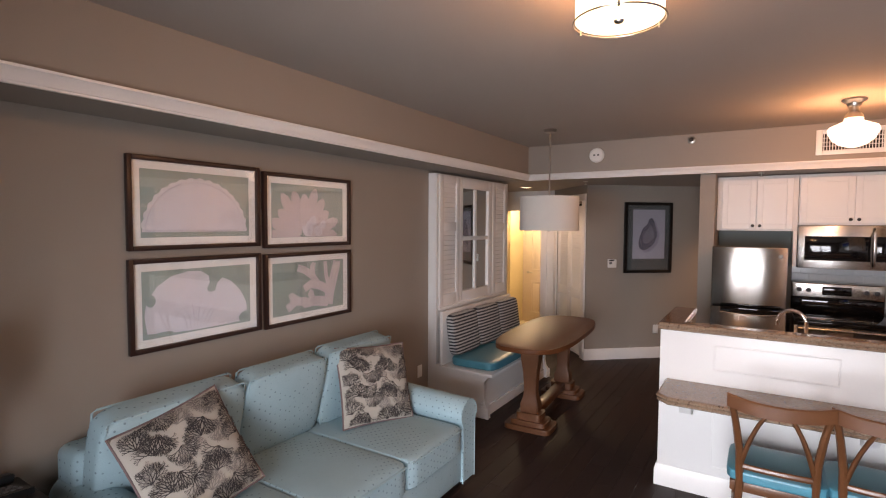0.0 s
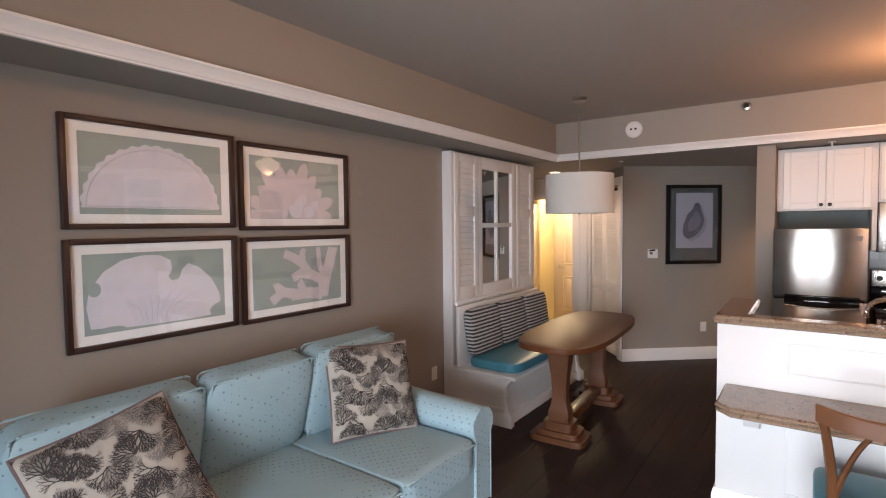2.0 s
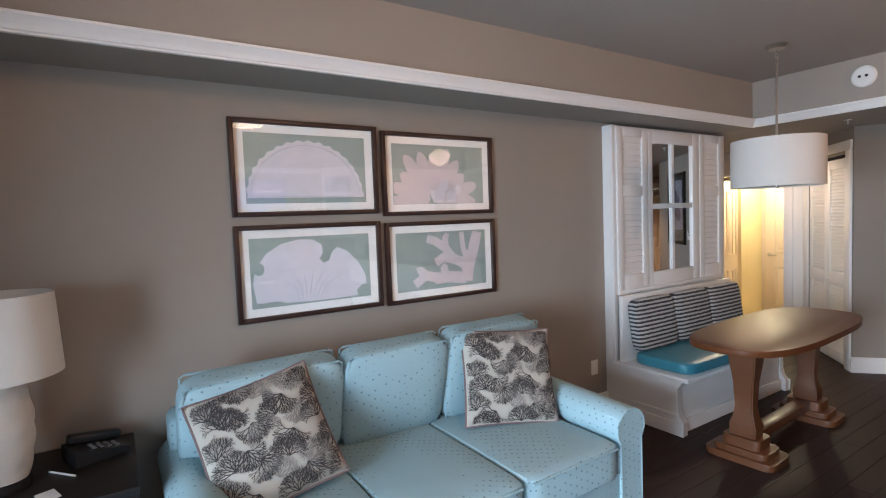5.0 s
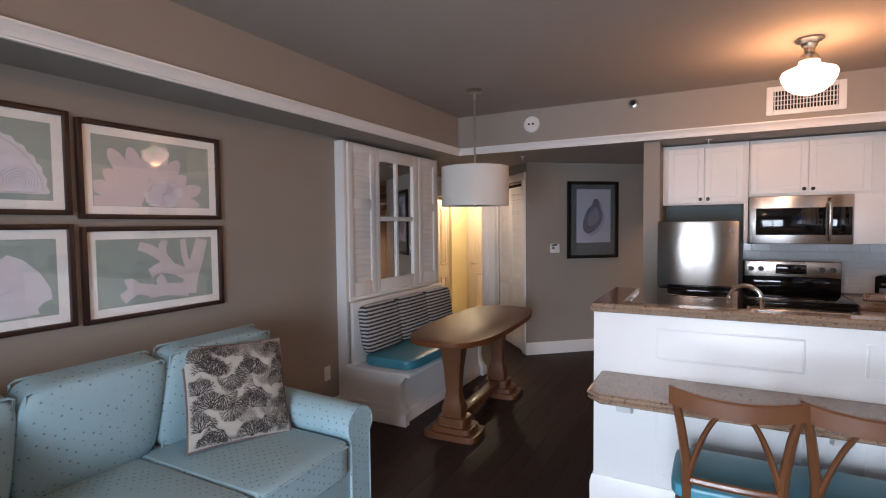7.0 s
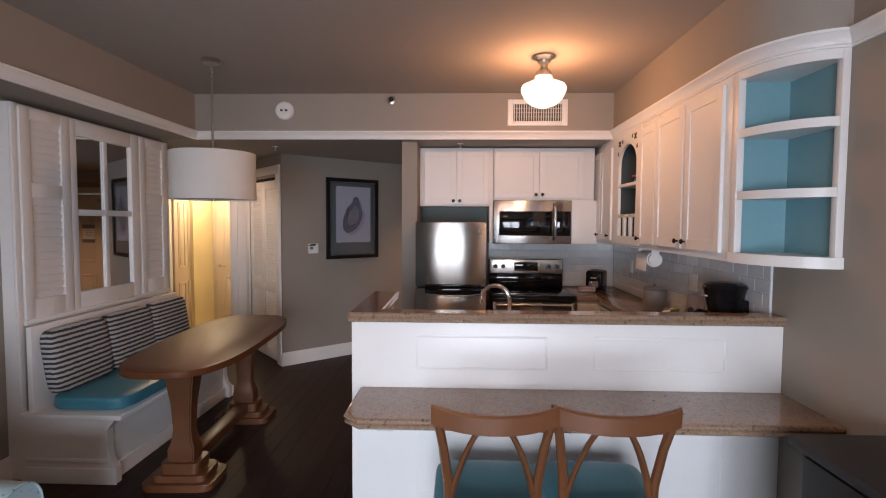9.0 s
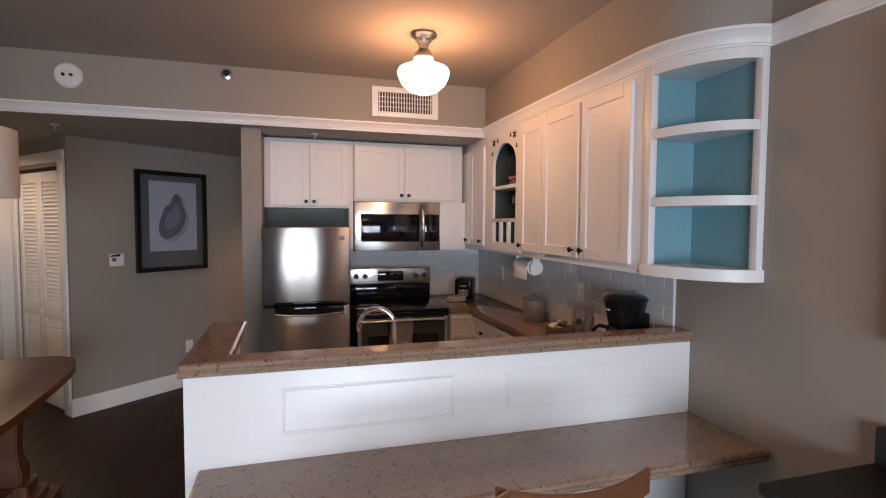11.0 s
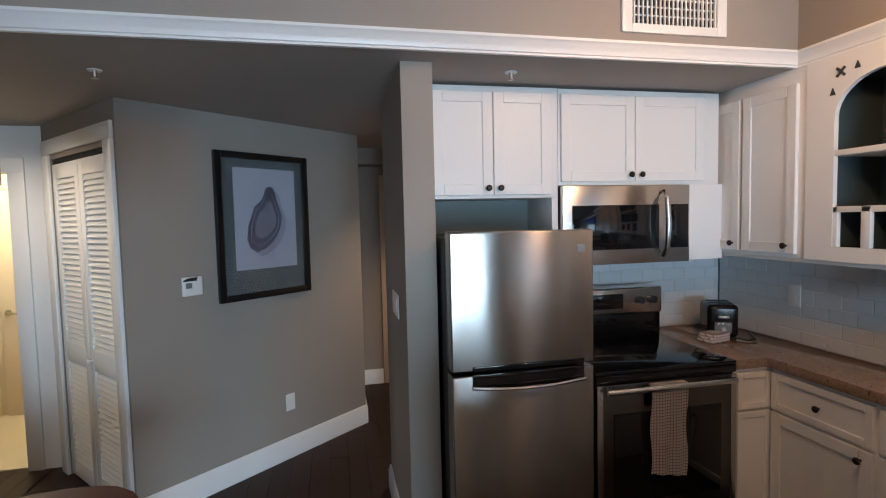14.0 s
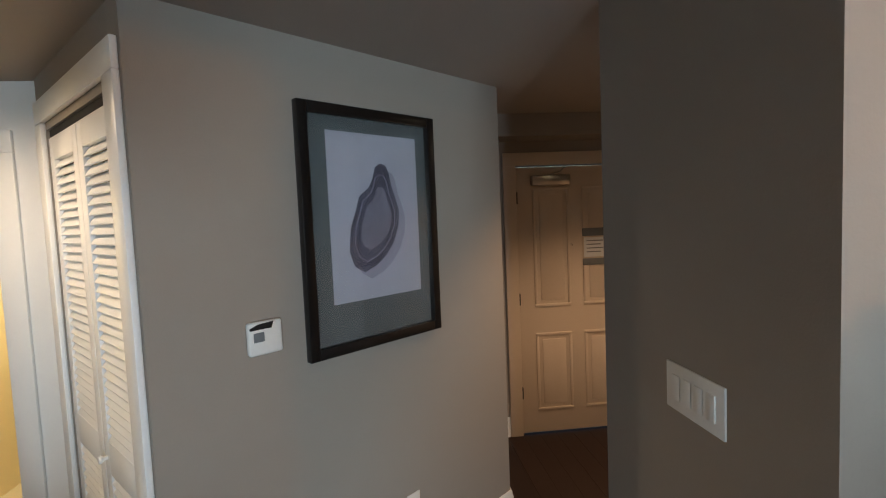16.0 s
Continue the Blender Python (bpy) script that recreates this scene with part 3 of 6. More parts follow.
p, ix, iz = sofa_pic(1.997, 1.688, 0.832, 0.515, "dark framed print of a pale scallop shell")
part("shell", _flat(fan(0.408, iz + 0.03, 0.330, 0.312, 120, 0, 180, 0.016, 17), -0.0075, 0.001), SHELLW, p, "white scallop shell")
for i in range(5):
    q = fan(0.62, iz + 0.085, 0.075 - 0.012 * i, 0.07 - 0.012 * i, 24, -40, 200)
    part("rib", tube([(x, -0.0088, z) for x, z in q], 0.0016, 4), SHELLS, p)
part("rib", tube([(x, -0.0088, z) for x, z in fan(0.408, iz + 0.03, 0.308, 0.288, 60, 2, 178)], 0.0018, 4), SHELLS, p)
part("rib", tube([(0.10 + 0.01 * k, -0.0088, iz + 0.035 + 0.004 * (k % 2)) for k in range(60)], 0.0018, 4), SHELLS, p)

p, ix, iz = sofa_pic(2.860, 1.670, 0.842, 0.515, "dark framed print of a blush sea anemone shell")
pet = bmesh.new()
for i in range(13):
    a = radians(-18 + i * 18)
    L = 0.30 + 0.06 * ((i * 7) % 3) / 2
    c, s = math.cos(a), math.sin(a)
    o = [(0.37 + c * d - s * wv, 0.085 + s * d + c * wv) for d, wv in ((0.05, -0.03), (L * 0.6, -0.048), (L * 0.88, -0.036), (L * 0.97, -0.018), (L, 0), (L * 0.97, 0.018), (L * 0.88, 0.036), (L * 0.6, 0.048), (0.05, 0.03))]
    o = [(min(max(x, ix + 0.002), 0.842 - ix - 0.002), max(z, iz + 0.002)) for x, z in o]
    f = _flat([(x, min(z, 0.515 - iz - 0.002)) for x, z in o], -0.0075 - 0.0003 * i, 0.0004)
    joined(f, pet)
part("petals", pet, SHELLP, p, "blush petals")
for i, (x, z, r) in enumerate(((0.40, 0.13, 0.055), (0.30, 0.115, 0.04), (0.50, 0.115, 0.04), (0.36, 0.19, 0.035), (0.45, 0.19, 0.035), (0.24, 0.16, 0.03), (0.55, 0.16, 0.03))):
    part("petal", _flat([(a, max(b, iz + 0.002)) for a, b in blob(x, z, r, i)], -0.0120 - 0.0002 * i, 0.0006), SHELLP if i % 2 else SHELLW, p)

p, ix, iz = sofa_pic(1.995, 1.128, 0.836, 0.515, "dark framed print of a white clam fragment")
body = [(0.10, 0.10), (0.085, 0.20), (0.10, 0.28), (0.16, 0.36), (0.24, 0.41), (0.34, 0.43), (0.42, 0.425), (0.47, 0.395), (0.475, 0.35), (0.455, 0.315), (0.475, 0.29), (0.51, 0.30), (0.53, 0.35), (0.56, 0.375), (0.62, 0.35), (0.69, 0.28), (0.73, 0.20), (0.735, 0.15), (0.70, 0.14), (0.67, 0.11), (0.68, 0.085), (0.60, 0.08), (0.40, 0.08), (0.25, 0.085)]
part("shell", _flat(body, -0.0075, 0.001), SHELLW, p, "white clam shell")
part("hole", _flat([(0.12 + a, 0.28 + b) for a, b in ellipse(0.028, 0.034, 18)], -0.0085, 0.0004), SEAGREY, p)
part("hole", _flat([(0.19 + a, 0.088 + b) for a, b in ellipse(0.055, 0.012, 18)], -0.0085, 0.0004), SEAGREY, p)
for i in range(7):
    part("rib", tube([(0.33 + 0.02 * i, -0.0088, 0.10), (0.31 + 0.03 * i, -0.0088, 0.17), (0.25 + 0.055 * i, -0.0088, 0.25 - 0.012 * abs(i - 3))], 0.0016, 4), SHELLS, p)

p, ix, iz = sofa_pic(2.863, 1.120, 0.842, 0.510, "dark framed print of a blush branching coral")
br = bmesh.new()
def limb(pp, r):
    rr = []
    for i, (x, z) in enumerate(pp):
        rr.append(r * (1 - 0.25 * i / len(pp)))
    left, right = [], []
    for i, (x, z) in enumerate(pp):
        x2, z2 = pp[min(i + 1, len(pp) - 1)]; x1, z1 = pp[max(i - 1, 0)]
        d = Vector((x2 - x1, z2 - z1)).normalized()
        left.append((x - d.y * rr[i], z + d.x * rr[i])); right.append((x + d.y * rr[i], z - d.x * rr[i]))
    cl = lambda q: (min(max(q[0], ix + .002), .825 - ix - .002), min(max(q[1], iz + .002), .505 - iz - .002))
    joined(_flat([cl(q) for q in left + right[::-1]], -0.0075 - 0.0002 * random.random(), 0.0008), br)
for pp, r in (([(0.60, 0.10), (0.62, 0.20), (0.66, 0.30), (0.70, 0.43)], 0.05), ([(0.62, 0.20), (0.52, 0.25), (0.42, 0.27), (0.36, 0.24)], 0.035), ([(0.50, 0.25), (0.44, 0.33), (0.36, 0.38), (0.30, 0.40)], 0.032),
              ([(0.44, 0.34), (0.44, 0.40), (0.46, 0.43)], 0.025), ([(0.60, 0.12), (0.45, 0.14), (0.35, 0.13)], 0.04), ([(0.38, 0.14), (0.28, 0.16), (0.20, 0.11)], 0.035), ([(0.30, 0.15), (0.24, 0.20), (0.22, 0.19)], 0.03),
              ([(0.62, 0.22), (0.58, 0.32), (0.57, 0.43)], 0.022), ([(0.45, 0.14), (0.42, 0.20), (0.44, 0.22)], 0.03)):
    limb(pp, r)
part("coral", br, SHELLP, p, "blush coral branches")

# mussel picture on the slanted wall
p = picture("framed_print", ART @ pose(0.530, -0.001, 1.182), 0.702, 0.962, 0.042, 0.032, MAT_G, 0.1, FRAMEB, "black framed print of a dark mussel shell")
part("sheet", box((0.130, -0.0085, 0.195), (0.600, -0.006, 0.865)), LILAC, p, "pale lilac sheet")
mus = [(0.365 + (x - 0.36) * 1.12, 0.53 + (z - 0.55) * 1.12) for x, z in [(0.385, 0.745), (0.358, 0.73), (0.345, 0.69), (0.325, 0.655), (0.28, 0.625), (0.262, 0.575), (0.235, 0.51), (0.225, 0.43), (0.245, 0.375), (0.29, 0.35), (0.345, 0.37), (0.39, 0.40), (0.435, 0.45), (0.462, 0.51), (0.468, 0.57), (0.45, 0.625), (0.435, 0.66), (0.425, 0.71), (0.41, 0.738)]]
part("shell_shadow", _flat([(x + 0.035, z - 0.03) for x, z in mus], -0.0085, 0.0003), MUSSELS, p)
part("shell", _flat(mus, -0.0089, 0.0006), MUSSEL, p, "dark violet mussel shell")
part("shell_inside", _flat([(0.36 + (x - 0.36) * 0.62 + 0.005, 0.52 + (z - 0.52) * 0.58) for x, z in mus], -0.0096, 0.0004), MUSSELI, p)
for k in (0.80,):
    part("shell_rim", tube([(0.36 + (x - 0.36) * k, -0.0098, 0.52 + (z - 0.52) * k) for x, z in mus + mus[:1]], 0.0016, 5), MUSSELS, p)

# ---------- seating corner ----------
pan = thing("wall_panel", pose(-2.14, 5.66, 0), "white shutter panel with mirror panes behind the bench", "wall panel")
FX = -2.110
part("backing", box((XL, 4.87, 0.0), (FX - 0.012, 6.53, 2.345)), WHITE, pan, world=True)
for y in (4.87, 6.49):
    part("stile", box((FX - 0.012, y, 0.0), (FX + 0.006, y + 0.04, 2.345), 0.003), WHITE, pan, world=True)
part("ledge", box((FX - 0.012, 4.91, 0.965), (FX + 0.025, 6.49, 1.0), 0.006), WHITE, pan, world=True)


def shutter(y0, y1):
    for a, b in (((FX - 0.012, y0, 1.0), (FX + 0.018, y0 + 0.075, 2.33)), ((FX - 0.012, y1 - 0.075, 1.0), (FX + 0.018, y1, 2.33)), ((FX - 0.012, y0 + 0.075, 1.0), (FX + 0.018, y1 - 0.075, 1.12)),
                 ((FX - 0.012, y0 + 0.075, 1.77), (FX + 0.018, y1 - 0.075, 1.86)), ((FX - 0.012, y0 + 0.075, 2.26), (FX + 0.018, y1 - 0.075, 2.33))):
        part("shutter_rail", box(a, b, 0.003), WHITE, pan, world=True)
    first = None
    for z0, z1 in ((1.12, 1.77), (1.86, 2.26)):
        n = int((z1 - z0) / 0.047)
        for k in range(n):
            if first is None:
                first = part("slat", box((-0.005, -(y1 - y0) / 2 + 0.075, -0.026), (0.005, (y1 - y0) / 2 - 0.075, 0.026), 0.002, 1), WHITE, pan)
                o = first
            else:
                o = new("slat", first.data); o.parent = pan
            o.matrix_basis = BASIS[pan].inverted() @ pose(FX + 0.001, (y0 + y1) / 2, z0 + (k + 0.5) * (z1 - z0) / n, 0, 14)


shutter(4.915, 5.315)
shutter(6.095, 6.485)
MY0, MY1, MZ0, MZ1 = 5.385, 5.985, 1.115, 2.225
part("mirror_glass", box((FX - 0.012, MY0, MZ0), (FX - 0.006, MY1, MZ1)), MIRROR, pan, "silvered mirror panes", world=True)
for a, b in (((FX - 0.012, 5.325, 1.0), (FX + 0.014, MY0, 2.33)), ((FX - 0.012, MY1, 1.0), (FX + 0.014, 6.085, 2.33)), ((FX - 0.012, MY0, 1.0), (FX + 0.014, MY1, MZ0)), ((FX - 0.012, MY0, MZ1), (FX + 0.014, MY1, 2.33)),
             ((FX - 0.006, (MY0 + MY1) / 2 - 0.02, MZ0), (FX + 0.010, (MY0 + MY1) / 2 + 0.02, MZ1)), ((FX - 0.006, MY0, 1.66), (FX + 0.009, MY1, 1.705))):
    part("mirror_bar", box(a, b, 0.004), WHITE, pan, world=True)

bench = thing("bench", pose(-1.8, 5.66, 0), "white built-in dining bench with moulded ends", "bench")
for y in (4.84, 6.40):
    bmq = prism([(-2.10, 0.0), (-1.50, 0.0), (-1.50, 0.10), (-1.53, 0.14), (-1.545, 0.20), (-1.545, 0.34), (-1.50, 0.40), (-2.10, 0.40)], 0, 0.055)
    bmq.transform(Matrix(((1, 0, 0, 0), (0, 0, 1, y), (0, 1, 0, 0), (0, 0, 0, 1))))
    part("end_panel", bmq, WHITE, bench, world=True)
    part("end_moulding", box((-2.06, y - 0.012 if y < 5 else y + 0.055, 0.0), (-1.49, y if y < 5 else y + 0.067, 0.10), 0.004), WHITE, bench, world=True)
    part("end_moulding", box((-2.06, y - 0.008 if y < 5 else y + 0.055, 0.13), (-1.55, y if y < 5 else y + 0.063, 0.16), 0.004), WHITE, bench, world=True)
part("front_panel", box((-1.58, 4.925, 0.0), (-1.555, 6.40, 0.40), 0.003), WHITE, bench, world=True)
part("front_moulding", box((-1.555, 4.925, 0.0), (-1.535, 6.40, 0.10), 0.005), WHITE, bench, world=True)
part("seat_board", box((-2.10, 4.835, 0.40), (-1.455, 6.47, 0.432), 0.006), WHITE, bench, world=True)
part("back_board", box((-2.055, 4.86, 0.432), (-2.02, 6.47, 0.965), 0.004), WHITE, bench, world=True)
for y0, y1 in ((4.885, 5.665), (5.675, 6.455)):
    c = puff(0.50, y1 - y0, 0.095, 0.12, 8, power=7)
    c.transform(pose(-1.715, (y0 + y1) / 2, 0.482))
    b = thing("seat_cushion", pose(-1.715, (y0 + y1) / 2, 0.434), "glossy teal vinyl bench seat cushion", "cushion", "bench seat cushions")
    part("pad", c, TEALV, b, world=True)
for i in range(3):
    y0 = 4.885 + i * 0.525
    b = thing("back_cushion", pose(-1.94, y0 + 0.26, 0.53), "grey and charcoal striped woven back cushion", "cushion", "bench back cushions")
    c = puff(0.42, 0.518, 0.10, 0.10, 8, power=7)
    c.transform(pose(0, 0, 0.205, 0, -98, 0) @ pose(0, 0, 0))
    part("pad", c, STRIPE, b)

tab = thing("dining_table", pose(-1.12, 5.43, 0, 0, 0, 3), "honey oak trestle dining table with rounded ends", "table")
top = ellipse(0.345, 0.88, 56, 3.2)
part("tabletop", prism(top, 0.752, 0.792, 0.009), OAKTOP, tab)
part("apron", prism([(x * 0.55, y * 0.72) for x, y in top], 0.70, 0.752), OAK, tab)
for y in (-0.53, 0.50):
    prof = [(0.075, 0.15), (0.078, 0.22), (0.062, 0.27), (0.052, 0.34), (0.060, 0.50), (0.078, 0.64), (0.082, 0.70)]
    own = bmesh.new()
    rings = [[own.verts.new((sx * r * 1.05, y + sy * r * 0.85, z)) for sx, sy in ((-1, -1), (1, -1), (1, 1), (-1, 1))] for r, z in prof]
    for a, b in zip(rings, rings[1:]):
        for k in range(4):
            own.faces.new((a[k], a[(k + 1) % 4], b[(k + 1) % 4], b[k]))
    own.faces.new(rings[0]); own.faces.new(rings[-1])
    bmesh.ops.bevel(own, geom=[e for e in own.edges if abs(e.verts[0].co.z - e.verts[1].co.z) > 0.01], offset=0.008, segments=2, affect="EDGES")
    part("leg", own, OAK, tab)
    for k, (hx, hy, z0, z1) in enumerate(((0.215, 0.145, 0.0, 0.045), (0.165, 0.115, 0.045, 0.085), (0.115, 0.092, 0.085, 0.15))):
        part("foot_step", prism([(x, y + q) for x, q in ellipse(hx, hy, 40, 7)], z0, z1, 0.006), OAK, tab)
part("stretcher", box((-0.05, -0.45, 0.085), (0.05, 0.42, 0.15), 0.008), OAK, tab)

# pendant over the table
pen = thing("pendant_lamp", pose(-1.165, 5.48, ZC), "unlit white drum pendant lamp on a nickel stem", "pendant lamp")
part("canopy", lathe([(0, 0), (0.065, 0), (0.068, -0.012), (0.055, -0.03), (0, -0.032)], 24), NICKEL, pen)
for k in range(4):
    part("chain_link", tube([(0.010 * math.cos(a) * (k % 2), 0.010 * math.cos(a) * (1 - k % 2), -0.05 - 0.026 * k + 0.017 * math.sin(a)) for a in [2 * math.pi * j / 12 for j in range(13)]], 0.0028, 6), NICKEL, pen)
part("stem", tube([(0, 0, -0.13), (0, 0, -0.66)], 0.008), NICKEL, pen)
sb, st = -0.995, -0.662
part("shade", lathe([(0.288, sb), (0.290, sb), (0.290, st), (0.288, st), (0.288, sb)], 56, cap=False), SHADE, pen, "white fabric drum shade")
part("diffuser", lathe([(0, sb + 0.012), (0.287, sb + 0.012), (0.287, sb + 0.018), (0, sb + 0.018)], 48), SHADE, pen)
part("finial", lathe([(0, sb - 0.012), (0.012, sb - 0.008), (0.014, sb + 0.004), (0.008, sb + 0.012), (0, sb + 0.012)], 16), NICKEL, pen)
for k in range(3):
    a = 2 * math.pi * k / 3
    part("spider_arm", tube([(0, 0, st - 0.02), (0.288 * math.cos(a), 0.288 * math.sin(a), st - 0.01)], 0.003, 6), NICKEL, pen)

# ---------- sofa ----------
sofa = thing("sofa", pose(-1.6, 2.7, 0), "pale aqua dotted three seat sofa", "sofa")
part("base", box((-2.08, 1.64, 0.07), (-1.06, 3.71, 0.30), 0.02, 3), SOFA, sofa, world=True)
part("back_frame", box((-2.15, 1.63, 0.07), (-1.93, 3.73, 0.80), 0.05, 4), SOFA, sofa, world=True)
for y0, y1 in ((1.60, 1.785), (3.565, 3.755)):
    yc = (y0 + y1) / 2
    own = bmesh.new()
    sec = []
    for a in range(-40, 221, 13):
        t = radians(a)
        sec.append((yc + 0.108 * math.cos(t), 0.535 + 0.100 * math.sin(t)))
    sec = [(y1 - 0.012, 0.07)] + sec + [(y0 + 0.012, 0.07)]
    rr = []
    for x, k, dz in ((-2.10, 1.0, 0.03), (-1.20, 1.0, 0.0), (-1.07, 1.0, -0.005), (-1.045, 0.96, -0.012)):
        rr.append([own.verts.new((x, yc + (y - yc) * k, (z + dz * min(1, z / 0.5)) if z > 0.1 else z)) for y, z in sec])
    for a, b in zip(rr, rr[1:]):
        for k in range(len(sec)):
            own.faces.new((a[k], a[(k + 1) % len(sec)], b[(k + 1) % len(sec)], b[k]))
    own.faces.new(rr[0]); own.faces.new(rr[-1])
    arm = part("arm", own, SOFA, sofa, world=True)
    part("arm_piping", tube([(-1.047, yc + (y - yc) * 0.97, z - 0.01) for y, z in sec], 0.006, 6), SOFA, arm, world=True)
for y in (1.70, 3.65):
    for x in (-2.05, -1.15):
        part("foot", box((x - 0.03, y - 0.03, 0.0), (x + 0.03, y + 0.03, 0.07), 0.004), BLACKW, sofa, world=True)
SE = (1.79, 2.33, 2.93, 3.56)
for i in range(3):
    y0, y1 = SE[i], SE[i + 1]
    c = puff(0.94, y1 - y0 - 0.004, 0.19, 0.10, 12, power=16)
    c.transform(pose(-1.50, (y0 + y1) / 2, 0.385))
    s = part("seat_cushion", c, SOFA, sofa, world=True)
    part("piping", tube([(-1.028, y0 + 0.03, 0.455), (-1.022, (y0 + y1) / 2, 0.462), (-1.028, y1 - 0.03, 0.455)], 0.006, 6), SOFA, s, world=True)
for i, (y0, y1, zt, tilt) in enumerate(((1.655, 2.405, 1.00, -76), (2.395, 3.025, 1.0, -76), (3.015, 3.715, 1.01, -79))):
    hh = zt - 0.46
    c = puff(hh, y1 - y0 - 0.004, 0.175, 0.30, 14, power=6.5)
    mm = pose(-1.87, (y0 + y1) / 2, 0.46 + hh / 2, 0, tilt, 0)
    c.transform(mm)
    b = part("back_cushion", c, SOFA, sofa, world=True)
    wy = (y1 - y0) / 2 - 0.012
    for sz in (0.066, -0.066):
        loop = [(-hh / 2 + 0.012, -wy + 0.012, sz), (hh / 2 - 0.022, -wy + 0.012, sz), (hh / 2 - 0.010, -wy + 0.03, sz), (hh / 2 - 0.010, wy - 0.03, sz), (hh / 2 - 0.022, wy - 0.012, sz), (-hh / 2 + 0.012, wy - 0.012, sz)]
        part("piping", tube([tuple(mm @ Vector(q)) for q in loop + loop[:1]], 0.0055, 6), SOFA, b, world=True)


def throw_pillow(m, label):
    """A square cushion printed with branching coral."""
    t = thing("throw_pillow", m, label, "pillow", "throw pillows on the sofa")
    s = 0.53
    def hgt(x, y):
        u, v = min(1, abs(x) / (s / 2)), min(1, abs(y) / (s / 2))
        return 0.075 * ((1 - u ** 3) * (1 - v ** 3)) ** 0.55
    own = bmesh.new()
    n = 22
    grid = {}
    for sgn in (1, -1):
        for i in range(n + 1):
            for j in range(n + 1):
                x, y = (i / n - 0.5) * s, (j / n - 0.5) * s
                pin = 1 - 0.05 * (1 - (2 * j / n - 1) ** 2)
                piny = 1 - 0.05 * (1 - (2 * i / n - 1) ** 2)
                edge = i in (0, n) or j in (0, n)
                if edge and sgn == -1:
                    grid[(sgn, i, j)] = grid[(1, i, j)]
                else:
                    grid[(sgn, i, j)] = own.verts.new((x * pin, y * piny, sgn * hgt(x, y)))
        for i in range(n):
            for j in range(n):
                own.faces.new([grid[(sgn, a, b)] for a, b in ((i, j), (i + 1, j), (i + 1, j + 1), (i, j + 1))])
    body = part("pillow_body", own, CORALBG, t)
    edge = [grid_p for grid_p in [((i / n - 0.5) * s * 0.99, -0.5 * s * 1.0) for i in range(n + 1)]]
    loop = [(a, -s / 2 * (1 - 0.05 * (1 - (2 * a / s) ** 2)), 0) for a in [(-0.5 + i / 16) * s for i in range(17)]]
    pts = []
    for k in range(4):
        pts += [tuple(pose(0, 0, 0, 0, 0, 90 * k) @ Vector(q)) for q in loop[:-1]]
    part("piping", tube(pts + pts[:1], 0.006, 6), PIPING, t, "mauve piping")
    rnd = random.Random(5)
    prints = {False: bmesh.new(), True: bmesh.new()}

    def strip(bmx, a, e, w0, w1):
        d = Vector((e[0] - a[0], e[1] - a[1]))
        if d.length < 1e-4:
            return
        d.normalize()
        vs = []
        for (x, y), wv in ((a, w0), (e, w1)):
            for sg in (1, -1):
                px, py = x - d.y * wv * sg, y + d.x * wv * sg
                if max(abs(px), abs(py)) > s * 0.47:
                    return
                vs.append(bmx.verts.new((px, py, hgt(px, py) + 0.0026)))
        bmx.faces.new((vs[0], vs[1], vs[3], vs[2]))

    def grow(bmx, x, y, ang, ln, wd, depth):
        if depth == 0:
            return
        x2, y2 = x + ln * math.cos(ang), y + ln * math.sin(ang)
        strip(bmx, (x, y), (x2, y2), wd, wd * 0.85)
        for sg in (-1, 1):
            if depth > 2 or rnd.random() < 0.85:
                grow(bmx, x2, y2, ang + sg * rnd.uniform(0.18, 0.50), ln * rnd.uniform(0.74, 0.95), wd * 0.82, depth - 1)

    for row in range(7):
        for col in range(6):
            x = (col - 2.5 + 0.5 * (row % 2)) * 0.104
            y = (row - 3.0) * 0.084 + rnd.uniform(-0.02, 0.02)
            x += rnd.uniform(-0.015, 0.015)
            a0 = (math.pi / 2 if (row + col) % 2 else -math.pi / 2) + rnd.uniform(-0.8, 0.8)
            grey = (row * 2 + col) % 4 == 0
            for q in (-1.1, -0.55, 0.0, 0.55, 1.1):
                grow(prints[grey], x, y, a0 + q, 0.0205, 0.0025, 6)
    tagged(part("coral_print", prints[False], CORALINK, t, "black printed coral", smooth=False), kind="stuff")
    tagged(part("coral_print", prints[True], CORALMID, t, "grey printed coral", smooth=False), kind="stuff")
    return t


throw_pillow(pose(-1.60, 3.31, 0.735, 0, 68, -22) @ pose(0, 0, 0, 0, 0, 87), "cushion printed with black coral, upright on the sofa")
throw_pillow(pose(-1.60, 1.975, 0.725, 0, 60, -6) @ pose(0, 0, 0, 0, 0, 103), "cushion printed with black coral, slumped on the sofa")
